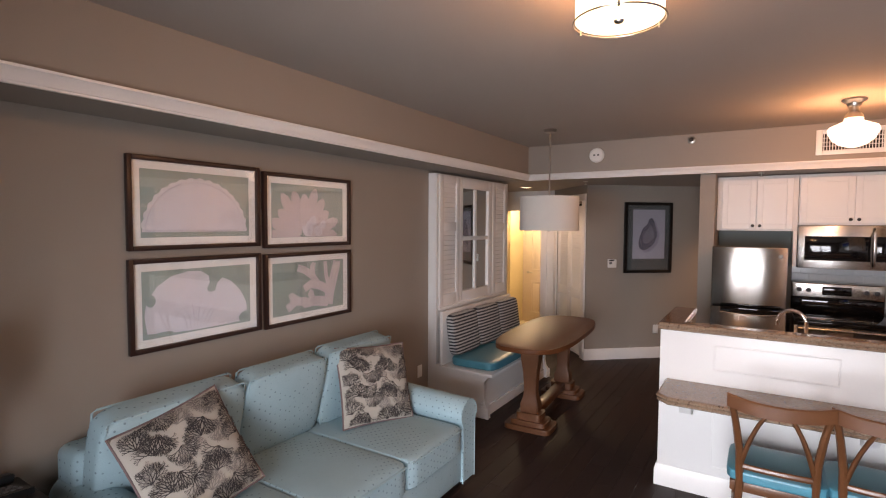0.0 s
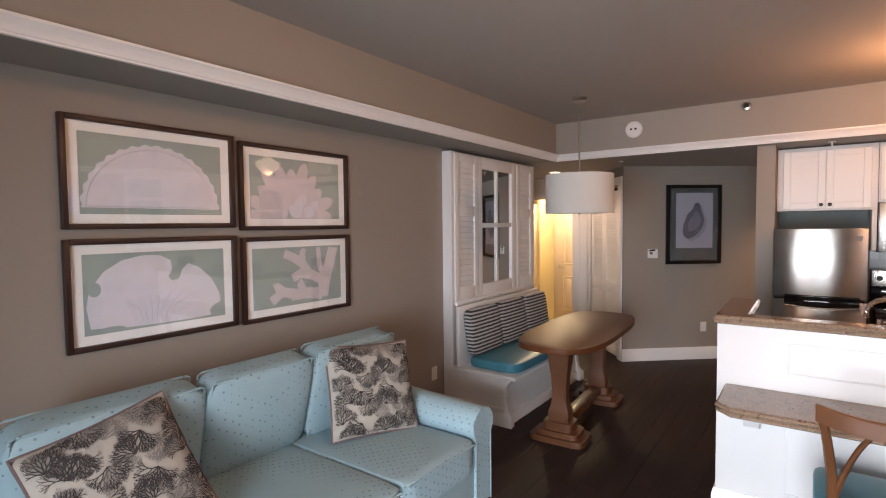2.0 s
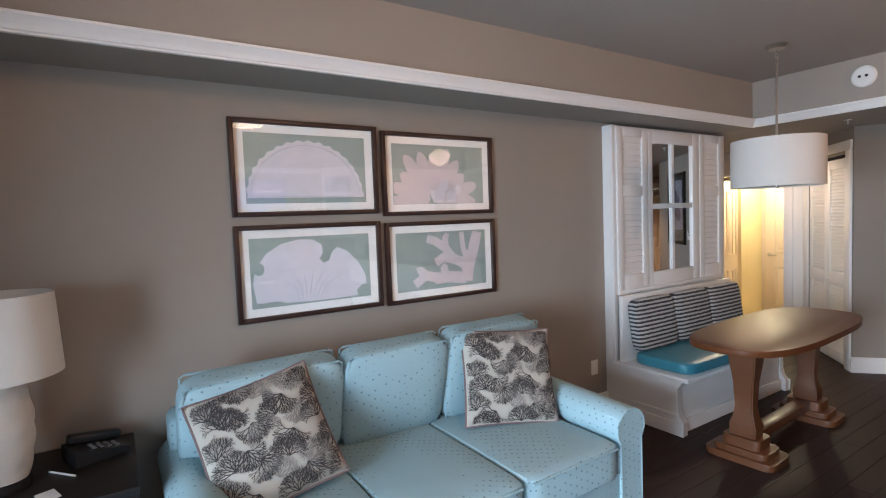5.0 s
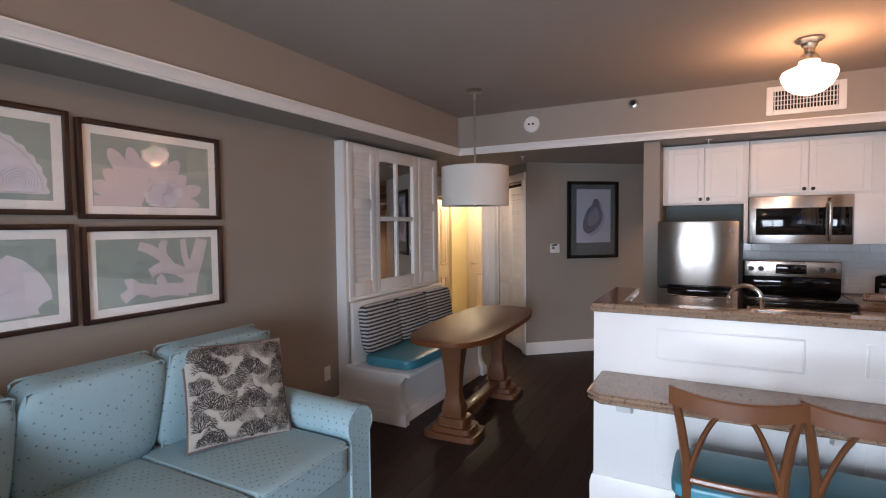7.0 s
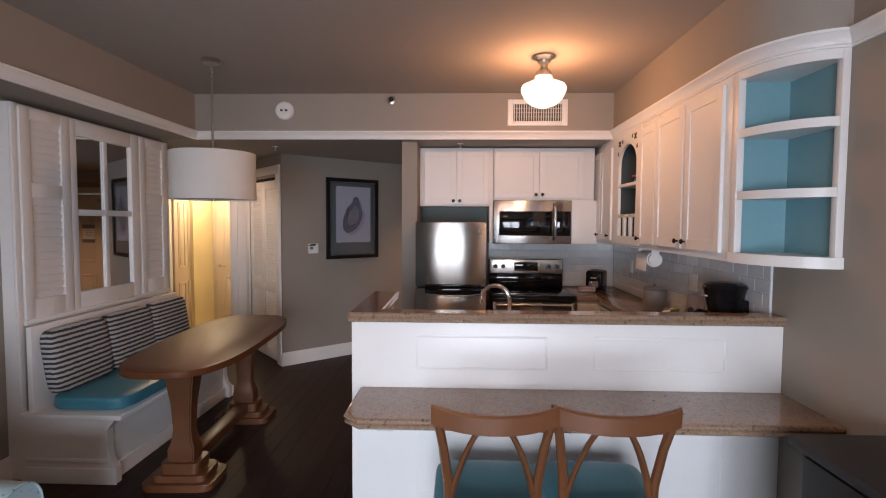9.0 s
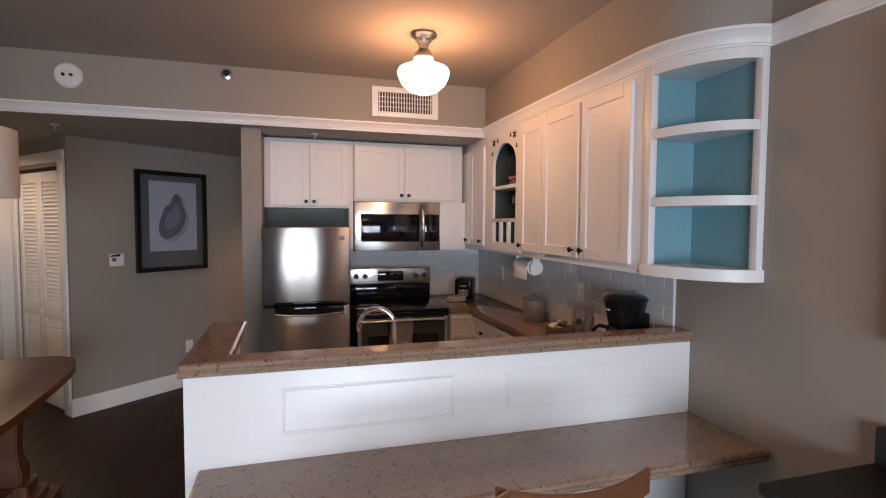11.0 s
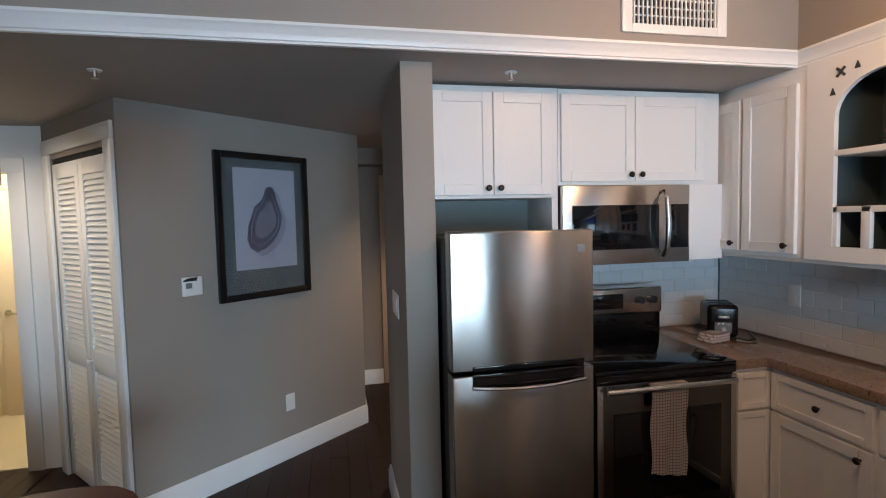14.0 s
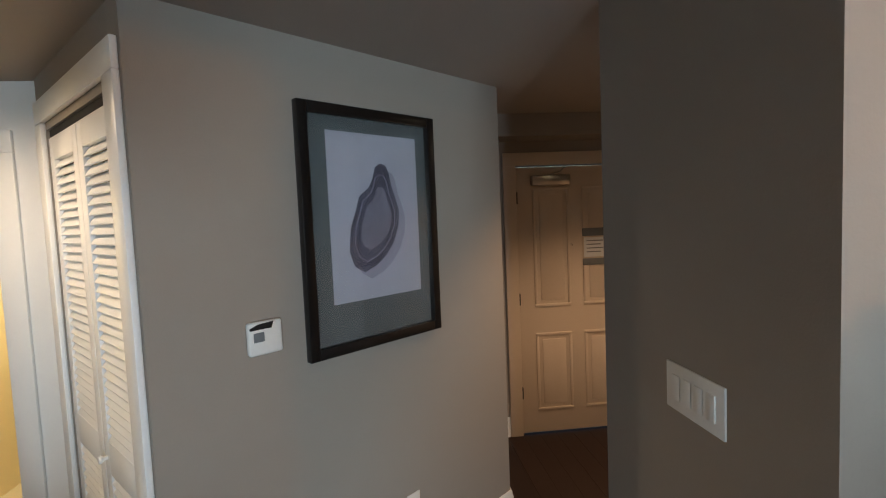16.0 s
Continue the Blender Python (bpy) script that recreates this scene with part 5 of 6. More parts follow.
for x in (0.065, 0.145, 0.61, 0.69):
    part("knob", lathe([(0, 0), (0.024, 0), (0.022, 0.022), (0, 0.024)], 18, m=pose(RX0 + x, 7.06, 1.180, 90)), BLACKP, ran, world=True)
dr = part("oven_door", box((RX0 + 0.006, RY - 0.005, 0.25), (RX1 - 0.006, RY + 0.035, 0.90), 0.006), DSTEEL, ran, world=True)
part("oven_glass", box((RX0 + 0.09, RY - 0.009, 0.33), (RX1 - 0.09, RY - 0.004, 0.76), 0.003), BLACKG, dr, world=True)
for x in (RX0 + 0.006, RX1 - 0.036):
    part("edge_strip", box((x, RY - 0.008, 0.25), (x + 0.03, RY - 0.004, 0.90), 0.001), STEELH, dr, world=True)
part("oven_handle", tube([(RX0 + 0.04, RY - 0.045, 0.880), (RX0 + 0.2, RY - 0.055, 0.883), (RX1 - 0.2, RY - 0.055, 0.883), (RX1 - 0.04, RY - 0.045, 0.880)], 0.014, 12), STEELH, dr, world=True)
for x in (RX0 + 0.06, RX1 - 0.06):
    part("handle_post", box((x - 0.012, RY - 0.045, 0.870), (x + 0.012, RY, 0.892), 0.003), STEELH, dr, world=True)
part("drawer", box((RX0 + 0.006, RY, 0.06), (RX1 - 0.006, RY + 0.03, 0.235), 0.005), STEELH, ran, world=True)
part("front_trim", box((RX0 + 0.002, RY - 0.002, 0.905), (RX1 - 0.002, RY + 0.03, 0.943), 0.003), BLACKG, ran, world=True)
tow = thing("dish_towel", pose(1.23, 6.44, 0.6), "white checked dish towel over the oven handle", "towel")
own = bmesh.new()
nx, nz = 14, 22
gv = {}
for i in range(nx + 1):
    for j in range(nz + 1):
        x = 1.165 + 0.19 * i / nx + 0.006 * math.sin(j * 0.5)
        s = j / nz
        if s < 0.82:
            z, y = 0.480 + 0.420 * s / 0.82, 6.424 + 0.006 * math.sin(i * 1.1) * (1 - s)
        elif s < 0.9:
            z, y = 0.903, 6.424 + 0.045 * (s - 0.82) / 0.08
        else:
            z, y = 0.900 - 1.1 * (s - 0.9), 6.470
        gv[i, j] = own.verts.new((x, y, z - (0.03 * i / nx if s < 0.2 else 0) * (1 - s / 0.2 if s < 0.2 else 0)))
for i in range(nx):
    for j in range(nz):
        own.faces.new((gv[i, j], gv[i + 1, j], gv[i + 1, j + 1], gv[i, j + 1]))
bmesh.ops.solidify(own, geom=own.faces[:], thickness=0.004)
part("cloth", own, CHECK, tow, world=True)

# microwave
mic = thing("microwave", pose(1.31, 6.95, 1.44), "steel over-the-range microwave with black window", "microwave")
MX0, MX1, MYF = 0.945, 1.708, 6.875
part("body", box((MX0, MYF + 0.03, 1.416), (MX1, 7.27, 1.846), 0.004), BLACKP, mic, world=True)
part("door", box((MX0, MYF - 0.005, 1.418), (MX1, MYF + 0.03, 1.844), 0.006), STEELH, mic, world=True)
part("window", box((MX0 + 0.055, MYF - 0.010, 1.498), (MX0 + 0.57, MYF - 0.004, 1.738), 0.004), BLACKG, mic, world=True)
part("control_panel", box((MX0 + 0.615, MYF - 0.010, 1.498), (MX1 - 0.012, MYF - 0.004, 1.738), 0.004), BLACKG, mic, world=True)
part("handle", tube([(MX0 + 0.592, MYF - 0.012, 1.453), (MX0 + 0.592, MYF - 0.048, 1.498), (MX0 + 0.592, MYF - 0.062, 1.628), (MX0 + 0.592, MYF - 0.048, 1.768), (MX0 + 0.592, MYF - 0.012, 1.813)], [0.012, 0.015, 0.016, 0.015, 0.012], 12, flat=0.8), STEELH, mic, world=True)
part("badge", box((MX0 + 0.02, MYF - 0.004, 1.453), (MX0 + 0.045, MYF - 0.004, 1.478)), BLACKP, mic, world=True)

# things on the counter
def standing(name, loc, label, category):
    return thing(name, pose(*loc), label, category)


Z0 = 0.9555
toa = standing("toaster", (1.985, 6.97, Z0, 0, 0, -28), "black two slice toaster with chrome controls", "toaster")
part("body", box((-0.082, -0.115, 0.012), (0.082, 0.115, 0.200), 0.025, 4), BLACKS, toa)
for y in (-0.045, 0.03):
    part("slot", box((-0.06, y, 0.195), (0.06, y + 0.022, 0.2015)), DARK, toa)
part("lever", box((-0.03, -0.136, 0.125), (0.03, -0.112, 0.140), 0.004), NICKEL, toa)
part("control_plate", box((-0.045, -0.119, 0.040), (0.045, -0.1135, 0.100), 0.004), GREYP, toa, "grey control plate")
for x in (-0.026, 0.0, 0.026):
    part("button", box((x - 0.009, -0.122, 0.082), (x + 0.009, -0.117, 0.094), 0.002), CHROME, toa)
part("dial", lathe([(0, 0), (0.014, 0), (0.012, 0.012), (0, 0.012)], 14, m=pose(0, -0.118, 0.060, 90)), NICKEL, toa)
part("foot", box((-0.07, -0.11, 0), (0.07, 0.11, 0.014), 0.002), DARK, toa)
part("cord", tube([(0.07, -0.10, 0.01), (0.12, -0.14, 0.006), (0.17, -0.10, 0.006), (0.18, 0.0, 0.006), (0.20, 0.10, 0.008)], 0.004, 8), BLACKP, toa)
clo = standing("folded_cloth", (1.86, 6.86, Z0), "folded white checked dish cloth", "towel")
for k in range(3):
    c = puff(0.16 - 0.006 * k, 0.11, 0.018, 0.1, 6, power=6); c.transform(pose(0.004 * k, 0, 0.010 + 0.016 * k, 0, 0, 12 + 2 * k))
    part("fold", c, CHECK, clo)
can = standing("ice_bucket", (2.135, 5.85, Z0), "grey canister with a lid and loop handle", "canister")
part("body", lathe([(0, 0), (0.078, 0), (0.082, 0.006), (0.082, 0.15), (0.078, 0.152), (0, 0.152)], 32), GREYCAN, can)
part("lid", lathe([(0.080, 0.153), (0.083, 0.156), (0.083, 0.166), (0.06, 0.174), (0, 0.176)], 32), GREYP, can, "dark lid")
part("lid_knob", lathe([(0, 0.176), (0.008, 0.176), (0.008, 0.188), (0.012, 0.196), (0, 0.200)], 14), CHROME, can)
TRAY = pose(2.085, 5.375, Z0, 0, 0, 52)
bas = thing("tray", TRAY, "small brown tray of wrapped condiments", "tray")
part("tray_base", box((-0.055, -0.085, 0), (0.055, 0.085, 0.006), 0.002), WICK, bas)
for a, b in (((-0.057, -0.085, 0), (-0.051, 0.085, 0.052)), ((0.051, -0.085, 0), (0.057, 0.085, 0.052)), ((-0.051, -0.087, 0), (0.051, -0.081, 0.052)), ((-0.051, 0.081, 0), (0.051, 0.087, 0.052))):
    part("tray_side", box(a, b, 0.002), WICK, bas)
rnd = random.Random(3)
PODLID = mat("green_foil_lid", (0.22, 0.30, 0.08), 0.35, 0.4, vary=0.2)
for k in range(10):
    s = thing("sachet", TRAY @ pose(rnd.uniform(-0.026, 0.026), rnd.uniform(-0.055, 0.055), 0.020 + 0.0065 * k, rnd.uniform(-28, 28), rnd.uniform(-28, 28), rnd.uniform(0, 180)), "white wrapped paper sachet in the tray", "sachet", "sachets in the tray")
    part("wrap", puff(0.066, 0.044, 0.012, 0.6, 6, power=4), (PAPER, PAPER, GREYP, PAPER, PODLID)[k % 5], s)
FOIL = mat("silver_foil_pack", (0.30, 0.30, 0.33), 0.30, 0.75, vary=0.15, scale=25, grain=0.1, gscale=60, bump=0.25)


def foil_pack(m, mark):
    """An upright pouch: full at the foot, pinched to a flat sealed band at the top; front towards -y."""
    t = thing("coffee_pack", m, "silver foil coffee pack leaning on the wall", "packet", "coffee packs")
    own = bmesh.new()
    rows, nn = [], 20
    for z, hw, hd in ((0.0, 0.034, 0.018), (0.012, 0.039, 0.025), (0.06, 0.041, 0.029), (0.115, 0.043, 0.022), (0.155, 0.045, 0.009), (0.170, 0.046, 0.0025), (0.192, 0.046, 0.0020)):
        wob = 0.004 * math.sin(60 * z)
        rows.append([own.verts.new((x * (1 + 0.03 * math.sin(5 * q + 30 * z)), y + wob, z)) for q, (x, y) in enumerate(ellipse(hw, hd, nn, 2.6))])
    for p, q in zip(rows, rows[1:]):
        for k in range(nn):
            own.faces.new((p[k], p[(k + 1) % nn], q[(k + 1) % nn], q[k]))
    own.faces.new(rows[0][::-1]); own.faces.new(rows[-1])
    part("pouch", own, FOIL, t)
    if mark:
        part("label", lathe([(0, 0), (0.021, 0), (0.021, 0.0015), (0, 0.0015)], 20, m=pose(0.004, -0.0265, 0.088, 84)), MUSSEL, t, "dark round mark")
    part("seal_band", box((-0.045, -0.003, 0.173), (0.045, 0.003, 0.190), 0.001), FOIL, t)


foil_pack(pose(2.165, 5.300, Z0, -10, 4, -50), True)
foil_pack(pose(2.205, 5.255, Z0, -8, -3, -62), False)
cof = standing("coffee_maker", (2.11, 4.75, Z0), "black drip coffee maker with glass jug", "coffee maker")
part("base", box((-0.11, -0.09, 0), (0.10, 0.09, 0.035), 0.012, 3), BLACKS, cof)
part("tank", box((0.02, -0.075, 0.03), (0.10, 0.075, 0.25), 0.012, 3), BLACKS, cof)
hd = lathe([(0, 0.185), (0.078, 0.185), (0.084, 0.21), (0.092, 0.26), (0.102, 0.305), (0.106, 0.316), (0.100, 0.330), (0.078, 0.341), (0.04, 0.346), (0, 0.347)], 40)
hd.transform(Matrix.Diagonal((1.10, 1.02, 1, 1)))
part("head", hd, BLACKS, cof)
part("lid_seam", tube([(0.1165 * math.cos(q), 0.108 * math.sin(q), 0.317) for q in [2 * math.pi * k / 40 for k in range(41)]], 0.0025, 6), BLACKS, cof)
part("jug", lathe([(0, 0.036), (0.062, 0.036), (0.07, 0.06), (0.07, 0.12), (0.055, 0.16), (0.05, 0.18), (0, 0.18)], 24, m=pose(-0.045, 0, 0)), BLACKG, cof, "dark glass jug")
part("jug_handle", tube([(-0.085, 0.035, 0.165), (-0.115, 0.06, 0.172), (-0.135, 0.08, 0.150), (-0.135, 0.08, 0.09), (-0.125, 0.07, 0.06), (-0.095, 0.045, 0.055)], 0.011, 10), BLACKS, cof)
part("switch", box((-0.110, -0.012, 0.262), (-0.098, 0.012, 0.270), 0.002), WHITEP, cof)
pap = thing("paper_towel_holder", pose(2.10, 5.90, 1.35), "white wall paper towel holder with a roll", "paper towel holder")
part("roll", lathe([(0.02, -0.12), (0.058, -0.12), (0.058, 0.12), (0.02, 0.12)], 28, m=pose(0, 0, 0, 90)), PAPER, pap, "white paper roll")
for y in (-0.14, 0.14):
    part("arm", box((-0.03, y - 0.008, -0.04), (0.03, y + 0.008, 0.104), 0.004), WHITEP, pap)
part("mount_plate", box((-0.03, -0.14, 0.088), (0.03, 0.14, 0.103), 0.003), WHITEP, pap)
for y in (-0.14, 0.14):
    part("end_cap", lathe([(0, -0.012), (0.05, -0.012), (0.05, 0.012), (0, 0.012)], 24, m=pose(0, y, 0, 90)), WHITEP, pap)
part("loose_sheet", box((-0.060, -0.11, -0.09), (-0.057, 0.11, 0.0), 0.001), PAPER, pap)
bow = thing("food_box", pose(2.10, 5.95, 1.951), "red lidded storage box in the niche", "box")
part("box", box((-0.08, -0.13, 0), (0.08, 0.13, 0.05), 0.012, 3), CLEAR, bow)
part("lid", box((-0.085, -0.135, 0.05), (0.085, 0.135, 0.07), 0.008, 3), RED, bow, "red lid")
for k, y in enumerate((5.83, 5.91, 6.01, 6.10)):
    g = thing("wine_glass", pose(2.06 + 0.05 * (k % 2), y, 1.7015), "clear stemmed wine glass on the niche shelf", "glass", "wine glasses")
    part("glass", lathe([(0, 0), (0.032, 0), (0.03, 0.003), (0.005, 0.008), (0.004, 0.07), (0.018, 0.085), (0.034, 0.11), (0.035, 0.135), (0.029, 0.175), (0.027, 0.175), (0.032, 0.135), (0.030, 0.112), (0, 0.09)], 20, cap=False), CLEAR, g)

# ---------- electrical plates ----------
def plate(m, wd, ht, label, kind):
    """A small wall plate; local x across, z up, front towards -y."""
    t = thing("light_switch" if kind else "wall_outlet", m, label, "switch" if kind else "outlet")
    part("cover", box((-wd / 2, -0.006, -ht / 2), (wd / 2, 0, ht / 2), 0.002), WHITEP, t)
    n = kind or 2
    for k in range(n):
        if kind:
            x = (k - (n - 1) / 2) * 0.046
            part("rocker", box((x - 0.016, -0.010, -0.032), (x + 0.016, -0.005, 0.032), 0.002), WHITEP, t)
        else:
            z = 0.02 if k else -0.02
            part("socket", lathe([(0, 0), (0.014, 0), (0.014, 0.002), (0, 0.002)], 16, m=pose(0, -0.006, z, 90)), WHITEP, t)
    return t


plate(pose(0.070, 7.0, 1.25, 0, 0, -90), 0.23, 0.12, "white four gang light switch on the partition", 4)
plate(pose(XL, 4.72, 0.38, 0, 0, 90), 0.075, 0.12, "white outlet behind the sofa", 0)
plate(ART @ pose(1.03, 0, 0.40), 0.075, 0.12, "white outlet low on the slanted wall", 0)
plate(pose(XR - 0.010, 5.42, 1.22, 0, 0, -90), 0.12, 0.12, "white outlet on the tiled wall", 0)
plate(pose(XR - 0.010, 6.70, 1.22, 0, 0, -90), 0.08, 0.12, "narrow white outlet on the tiled wall", 0)
th = thing("thermostat", ART @ pose(0.365, 0, 1.315), "white thermostat with a grey screen", "thermostat")
part("body", box((-0.062, -0.026, -0.058), (0.062, 0, 0.058), 0.010, 3), WHITEP, th)
part("screen", box((-0.046, -0.0285, -0.010), (-0.008, -0.0255, 0.022), 0.001), GREYP, th)
part("top_panel", prism([(-0.058, 0), (0.02, 0), (0.028, 0.022), (-0.03, 0.018), (-0.058, 0.008)], 0.024, 0.028, m=pose(0, 0, 0.032, 90)), BLACKP, th)

# ---------- ceiling fittings ----------
smo = thing("smoke_detector", pose(-0.972, YS, 2.622, 90), "round white alarm on the bulkhead", "smoke detector")
part("body", lathe([(0, 0), (0.082, 0), (0.082, 0.018), (0.070, 0.030), (0, 0.034)], 32), WHITEP, smo)
for x in (-0.022, 0.022):
    part("sensor", lathe([(0, 0.030), (0.011, 0.030), (0.010, 0.040), (0, 0.040)], 14, m=pose(x, 0.0, 0)), BLACKP, smo)
spr = thing("sprinkler", pose(-0.005, YS, 2.715, 90), "brass wall sprinkler head", "sprinkler")
part("escutcheon", lathe([(0, 0), (0.038, 0), (0.036, 0.006), (0.018, 0.012), (0, 0.012)], 20), NICKEL, spr)
part("head", lathe([(0, 0.01), (0.012, 0.01), (0.010, 0.03), (0.022, 0.034), (0.022, 0.038), (0, 0.038)], 16), BRONZE, spr)
for x, y in ((-1.235, 6.92), (0.612, 6.71)):
    s = thing("sprinkler", pose(x, y, ZS), "small brass ceiling sprinkler head", "sprinkler", "ceiling sprinklers")
    part("escutcheon", lathe([(0, 0), (0.030, 0), (0.028, -0.005), (0, -0.006)], 20), WHITEP, s)
    part("head", lathe([(0, -0.005), (0.010, -0.005), (0.007, -0.03), (0.016, -0.036), (0.016, -0.039), (0, -0.039)], 16), NICKEL, s)
ven = thing("air_vent", pose(1.296, YS, 2.603), "white wall air vent grille", "air vent")
for a, b in (((-0.265, -0.016, -0.115), (-0.215, 0, 0.115)), ((0.215, -0.016, -0.115), (0.265, 0, 0.115)), ((-0.215, -0.016, -0.115), (0.215, 0, -0.075)), ((-0.215, -0.016, 0.075), (0.215, 0, 0.115))):
    part("frame", box(a, b, 0.004), WHITE, ven)
part("backing", box((-0.215, -0.003, -0.075), (0.215, -0.001, 0.075)), DARK, ven)
for k in range(20):
    x = -0.205 + 0.41 * k / 19
    part("slat", box((x - 0.0035, -0.014, -0.075), (x + 0.0035, -0.004, 0.075), 0.001, 1), WHITE, ven)
for k in range(3):
    z = -0.037 + 0.037 * k
    part("slat", box((-0.215, -0.008, z - 0.003), (0.215, -0.004, z + 0.003), 0.001, 1), WHITE, ven)

kl = thing("ceiling_lamp", pose(1.185, 5.44, ZC), "lit schoolhouse lamp with milk glass globe", "ceiling lamp")
part("canopy", lathe([(0, 0), (0.075, 0), (0.078, -0.012), (0.062, -0.024), (0.045, -0.032), (0.042, -0.05), (0.030, -0.06), (0.030, -0.09), (0.052, -0.112), (0.060, -0.14), (0, -0.14)], 32), NICKEL, kl, "brushed nickel fitter")
gl = part("globe", lathe([(0.056, -0.13), (0.060, -0.16), (0.10, -0.180), (0.145, -0.200), (0.156, -0.222), (0.150, -0.252), (0.126, -0.297), (0.085, -0.332), (0.03, -0.352), (0, -0.358)], 40, cap=False), MILK, kl, "glowing milk glass globe")
gl.visible_shadow = False
fl = thing("ceiling_lamp", pose(0.166, 2.60, ZC), "lit flush drum lamp with brass rim", "ceiling lamp")
part("canopy", lathe([(0, 0), (0.10, 0), (0.10, -0.02), (0.03, -0.03), (0.03, -0.05), (0, -0.05)], 32), NICKEL, fl)
gl = part("glass_drum", lathe([(0.155, -0.035), (0.158, -0.04), (0.158, -0.168), (0.154, -0.172), (0, -0.173)], 48, cap=False), DRUMG, fl, "glowing frosted drum")
gl.visible_shadow = False
for z in (-0.04, -0.176):
    part("rim", tube([(0.166 * math.cos(a), 0.166 * math.sin(a), z) for a in [2 * math.pi * k / 48 for k in range(49)]], 0.0035, 8), NICKEL, fl)
for k in range(3):
    a = 2 * math.pi * k / 3 + 0.75
    part("strap", tube([(0.167 * math.cos(a), 0.167 * math.sin(a), -0.02), (0.167 * math.cos(a), 0.167 * math.sin(a), -0.186)], 0.0045, 8), NICKEL, fl)
part("finial", lathe([(0, -0.172), (0.020, -0.173), (0.017, -0.180), (0.006, -0.185), (0, -0.186)], 20), NICKEL, fl)
for x, y in ((-2.29, 7.55), (0.85, 8.35)):
    d = thing("downlight", pose(x, y, ZS), "lit recessed ceiling downlight", "downlight", "downlights")
    part("trim_ring", lathe([(0.062, 0), (0.085, 0), (0.083, -0.006), (0.062, -0.004)], 32, cap=False), WHITEP, d)
    part("lens", lathe([(0, -0.001), (0.062, -0.001), (0.062, -0.003), (0, -0.003)], 24), LED, d).visible_shadow = False

# ---------- television side ----------
tv = thing("television", pose(2.23, 2.67, 1.80), "flat television showing a tree under a blue sky", "television")
part("casing", box((2.195, 1.80, 1.30), (2.245, 3.545, 2.295), 0.006), BLACKP, tv, world=True)
part("wall_mount", box((2.24, 2.4, 1.6), (2.25, 2.9, 2.0)), BLACKP, tv, world=True)
def screen_mat():
    m = bpy.data.materials.new("lit_screen_picture")
    m.use_nodes = True
    n, l = m.node_tree.nodes, m.node_tree.links
    b = n["Principled BSDF"]
    b.inputs["Base Color"].default_value, b.inputs["Roughness"].default_value = (0.01, 0.01, 0.01, 1), 0.15
    co, sp = n.new("ShaderNodeTexCoord"), n.new("ShaderNodeSeparateXYZ")
    l.new(co.outputs["Generated"], sp.inputs[0])
    r = n.new("ShaderNodeValToRGB")
    el = r.color_ramp.elements
    el[0].position, el[0].color = 0.0, (0.10, 0.07, 0.02, 1)
    el[1].position, el[1].color = 1.0, (0.004, 0.03, 0.36, 1)
    for ps, cl in ((0.10, (0.12, 0.10, 0.02, 1)), (0.16, (0.05, 0.16, 0.02, 1)), (0.52, (0.03, 0.22, 0.75, 1)), (0.72, (0.01, 0.12, 0.65, 1))):
        e = el.new(ps); e.color = cl
    l.new(sp.outputs[2], r.inputs[0])
    nz = n.new("ShaderNodeTexNoise"); nz.inputs["Scale"].default_value, nz.inputs["Detail"].default_value = 7, 9
    l.new(co.outputs["Generated"], nz.inputs["Vector"])
    d5 = n.new("ShaderNodeMath"); d5.operation = "MULTIPLY_ADD"; d5.inputs[1].default_value = -0.42
    l.new(nz.outputs[0], d5.inputs[0]); l.new(sp.outputs[2], d5.inputs[2])
    fac = ramp(n, l, d5.outputs[0], 0.345, 0.325)
    n2 = n.new("ShaderNodeTexNoise"); n2.inputs["Scale"].default_value, n2.inputs["Detail"].default_value = 34, 9
    l.new(co.outputs["Generated"], n2.inputs["Vector"])
    lf = n.new("ShaderNodeValToRGB")
    lf.color_ramp.elements[0].position, lf.color_ramp.elements[0].color = 0.46, (0.004, 0.02, 0.012, 1)
    lf.color_ramp.elements[1].position, lf.color_ramp.elements[1].color = 0.68, (0.10, 0.30, 0.05, 1)
    l.new(n2.outputs[0], lf.inputs[0])
    br = n.new("ShaderNodeValToRGB")
    br.color_ramp.elements[0].position, br.color_ramp.elements[0].color = 0.40, (0.02, 0.008, 0.004, 1)
    br.color_ramp.elements[1].position, br.color_ramp.elements[1].color = 0.65, (0.30, 0.11, 0.04, 1)
    l.new(n2.outputs[0], br.inputs[0])
    lowf = ramp(n, l, d5.outputs[0], 0.13, 0.09)
    mb = n.new("ShaderNodeMix"); mb.data_type = "RGBA"
    l.new(lowf, mb.inputs[0]); l.new(lf.outputs[0], mb.inputs[6])
    ye = n.new("ShaderNodeValToRGB")
    ye.color_ramp.elements[0].position, ye.color_ramp.elements[0].color = 0.40, (0.03, 0.035, 0.01, 1)
    ye.color_ramp.elements[1].position, ye.color_ramp.elements[1].color = 0.62, (0.34, 0.33, 0.10, 1)
    l.new(n2.outputs[0], ye.inputs[0])
    my = n.new("ShaderNodeMix"); my.data_type = "RGBA"
    l.new(ramp(n, l, d5.outputs[0], -0.05, -0.08), my.inputs[0]); l.new(br.outputs[0], my.inputs[6]); l.new(ye.outputs[0], my.inputs[7])
    l.new(my.outputs[2], mb.inputs[7])
    mx = n.new("ShaderNodeMix"); mx.data_type = "RGBA"
    l.new(fac, mx.inputs[0]); l.new(r.outputs[0], mx.inputs[6]); l.new(mb.outputs[2], mx.inputs[7])
    l.new(mx.outputs[2], b.inputs["Emission Color"])
    b.inputs["Emission Strength"].default_value = 1.2
    return m


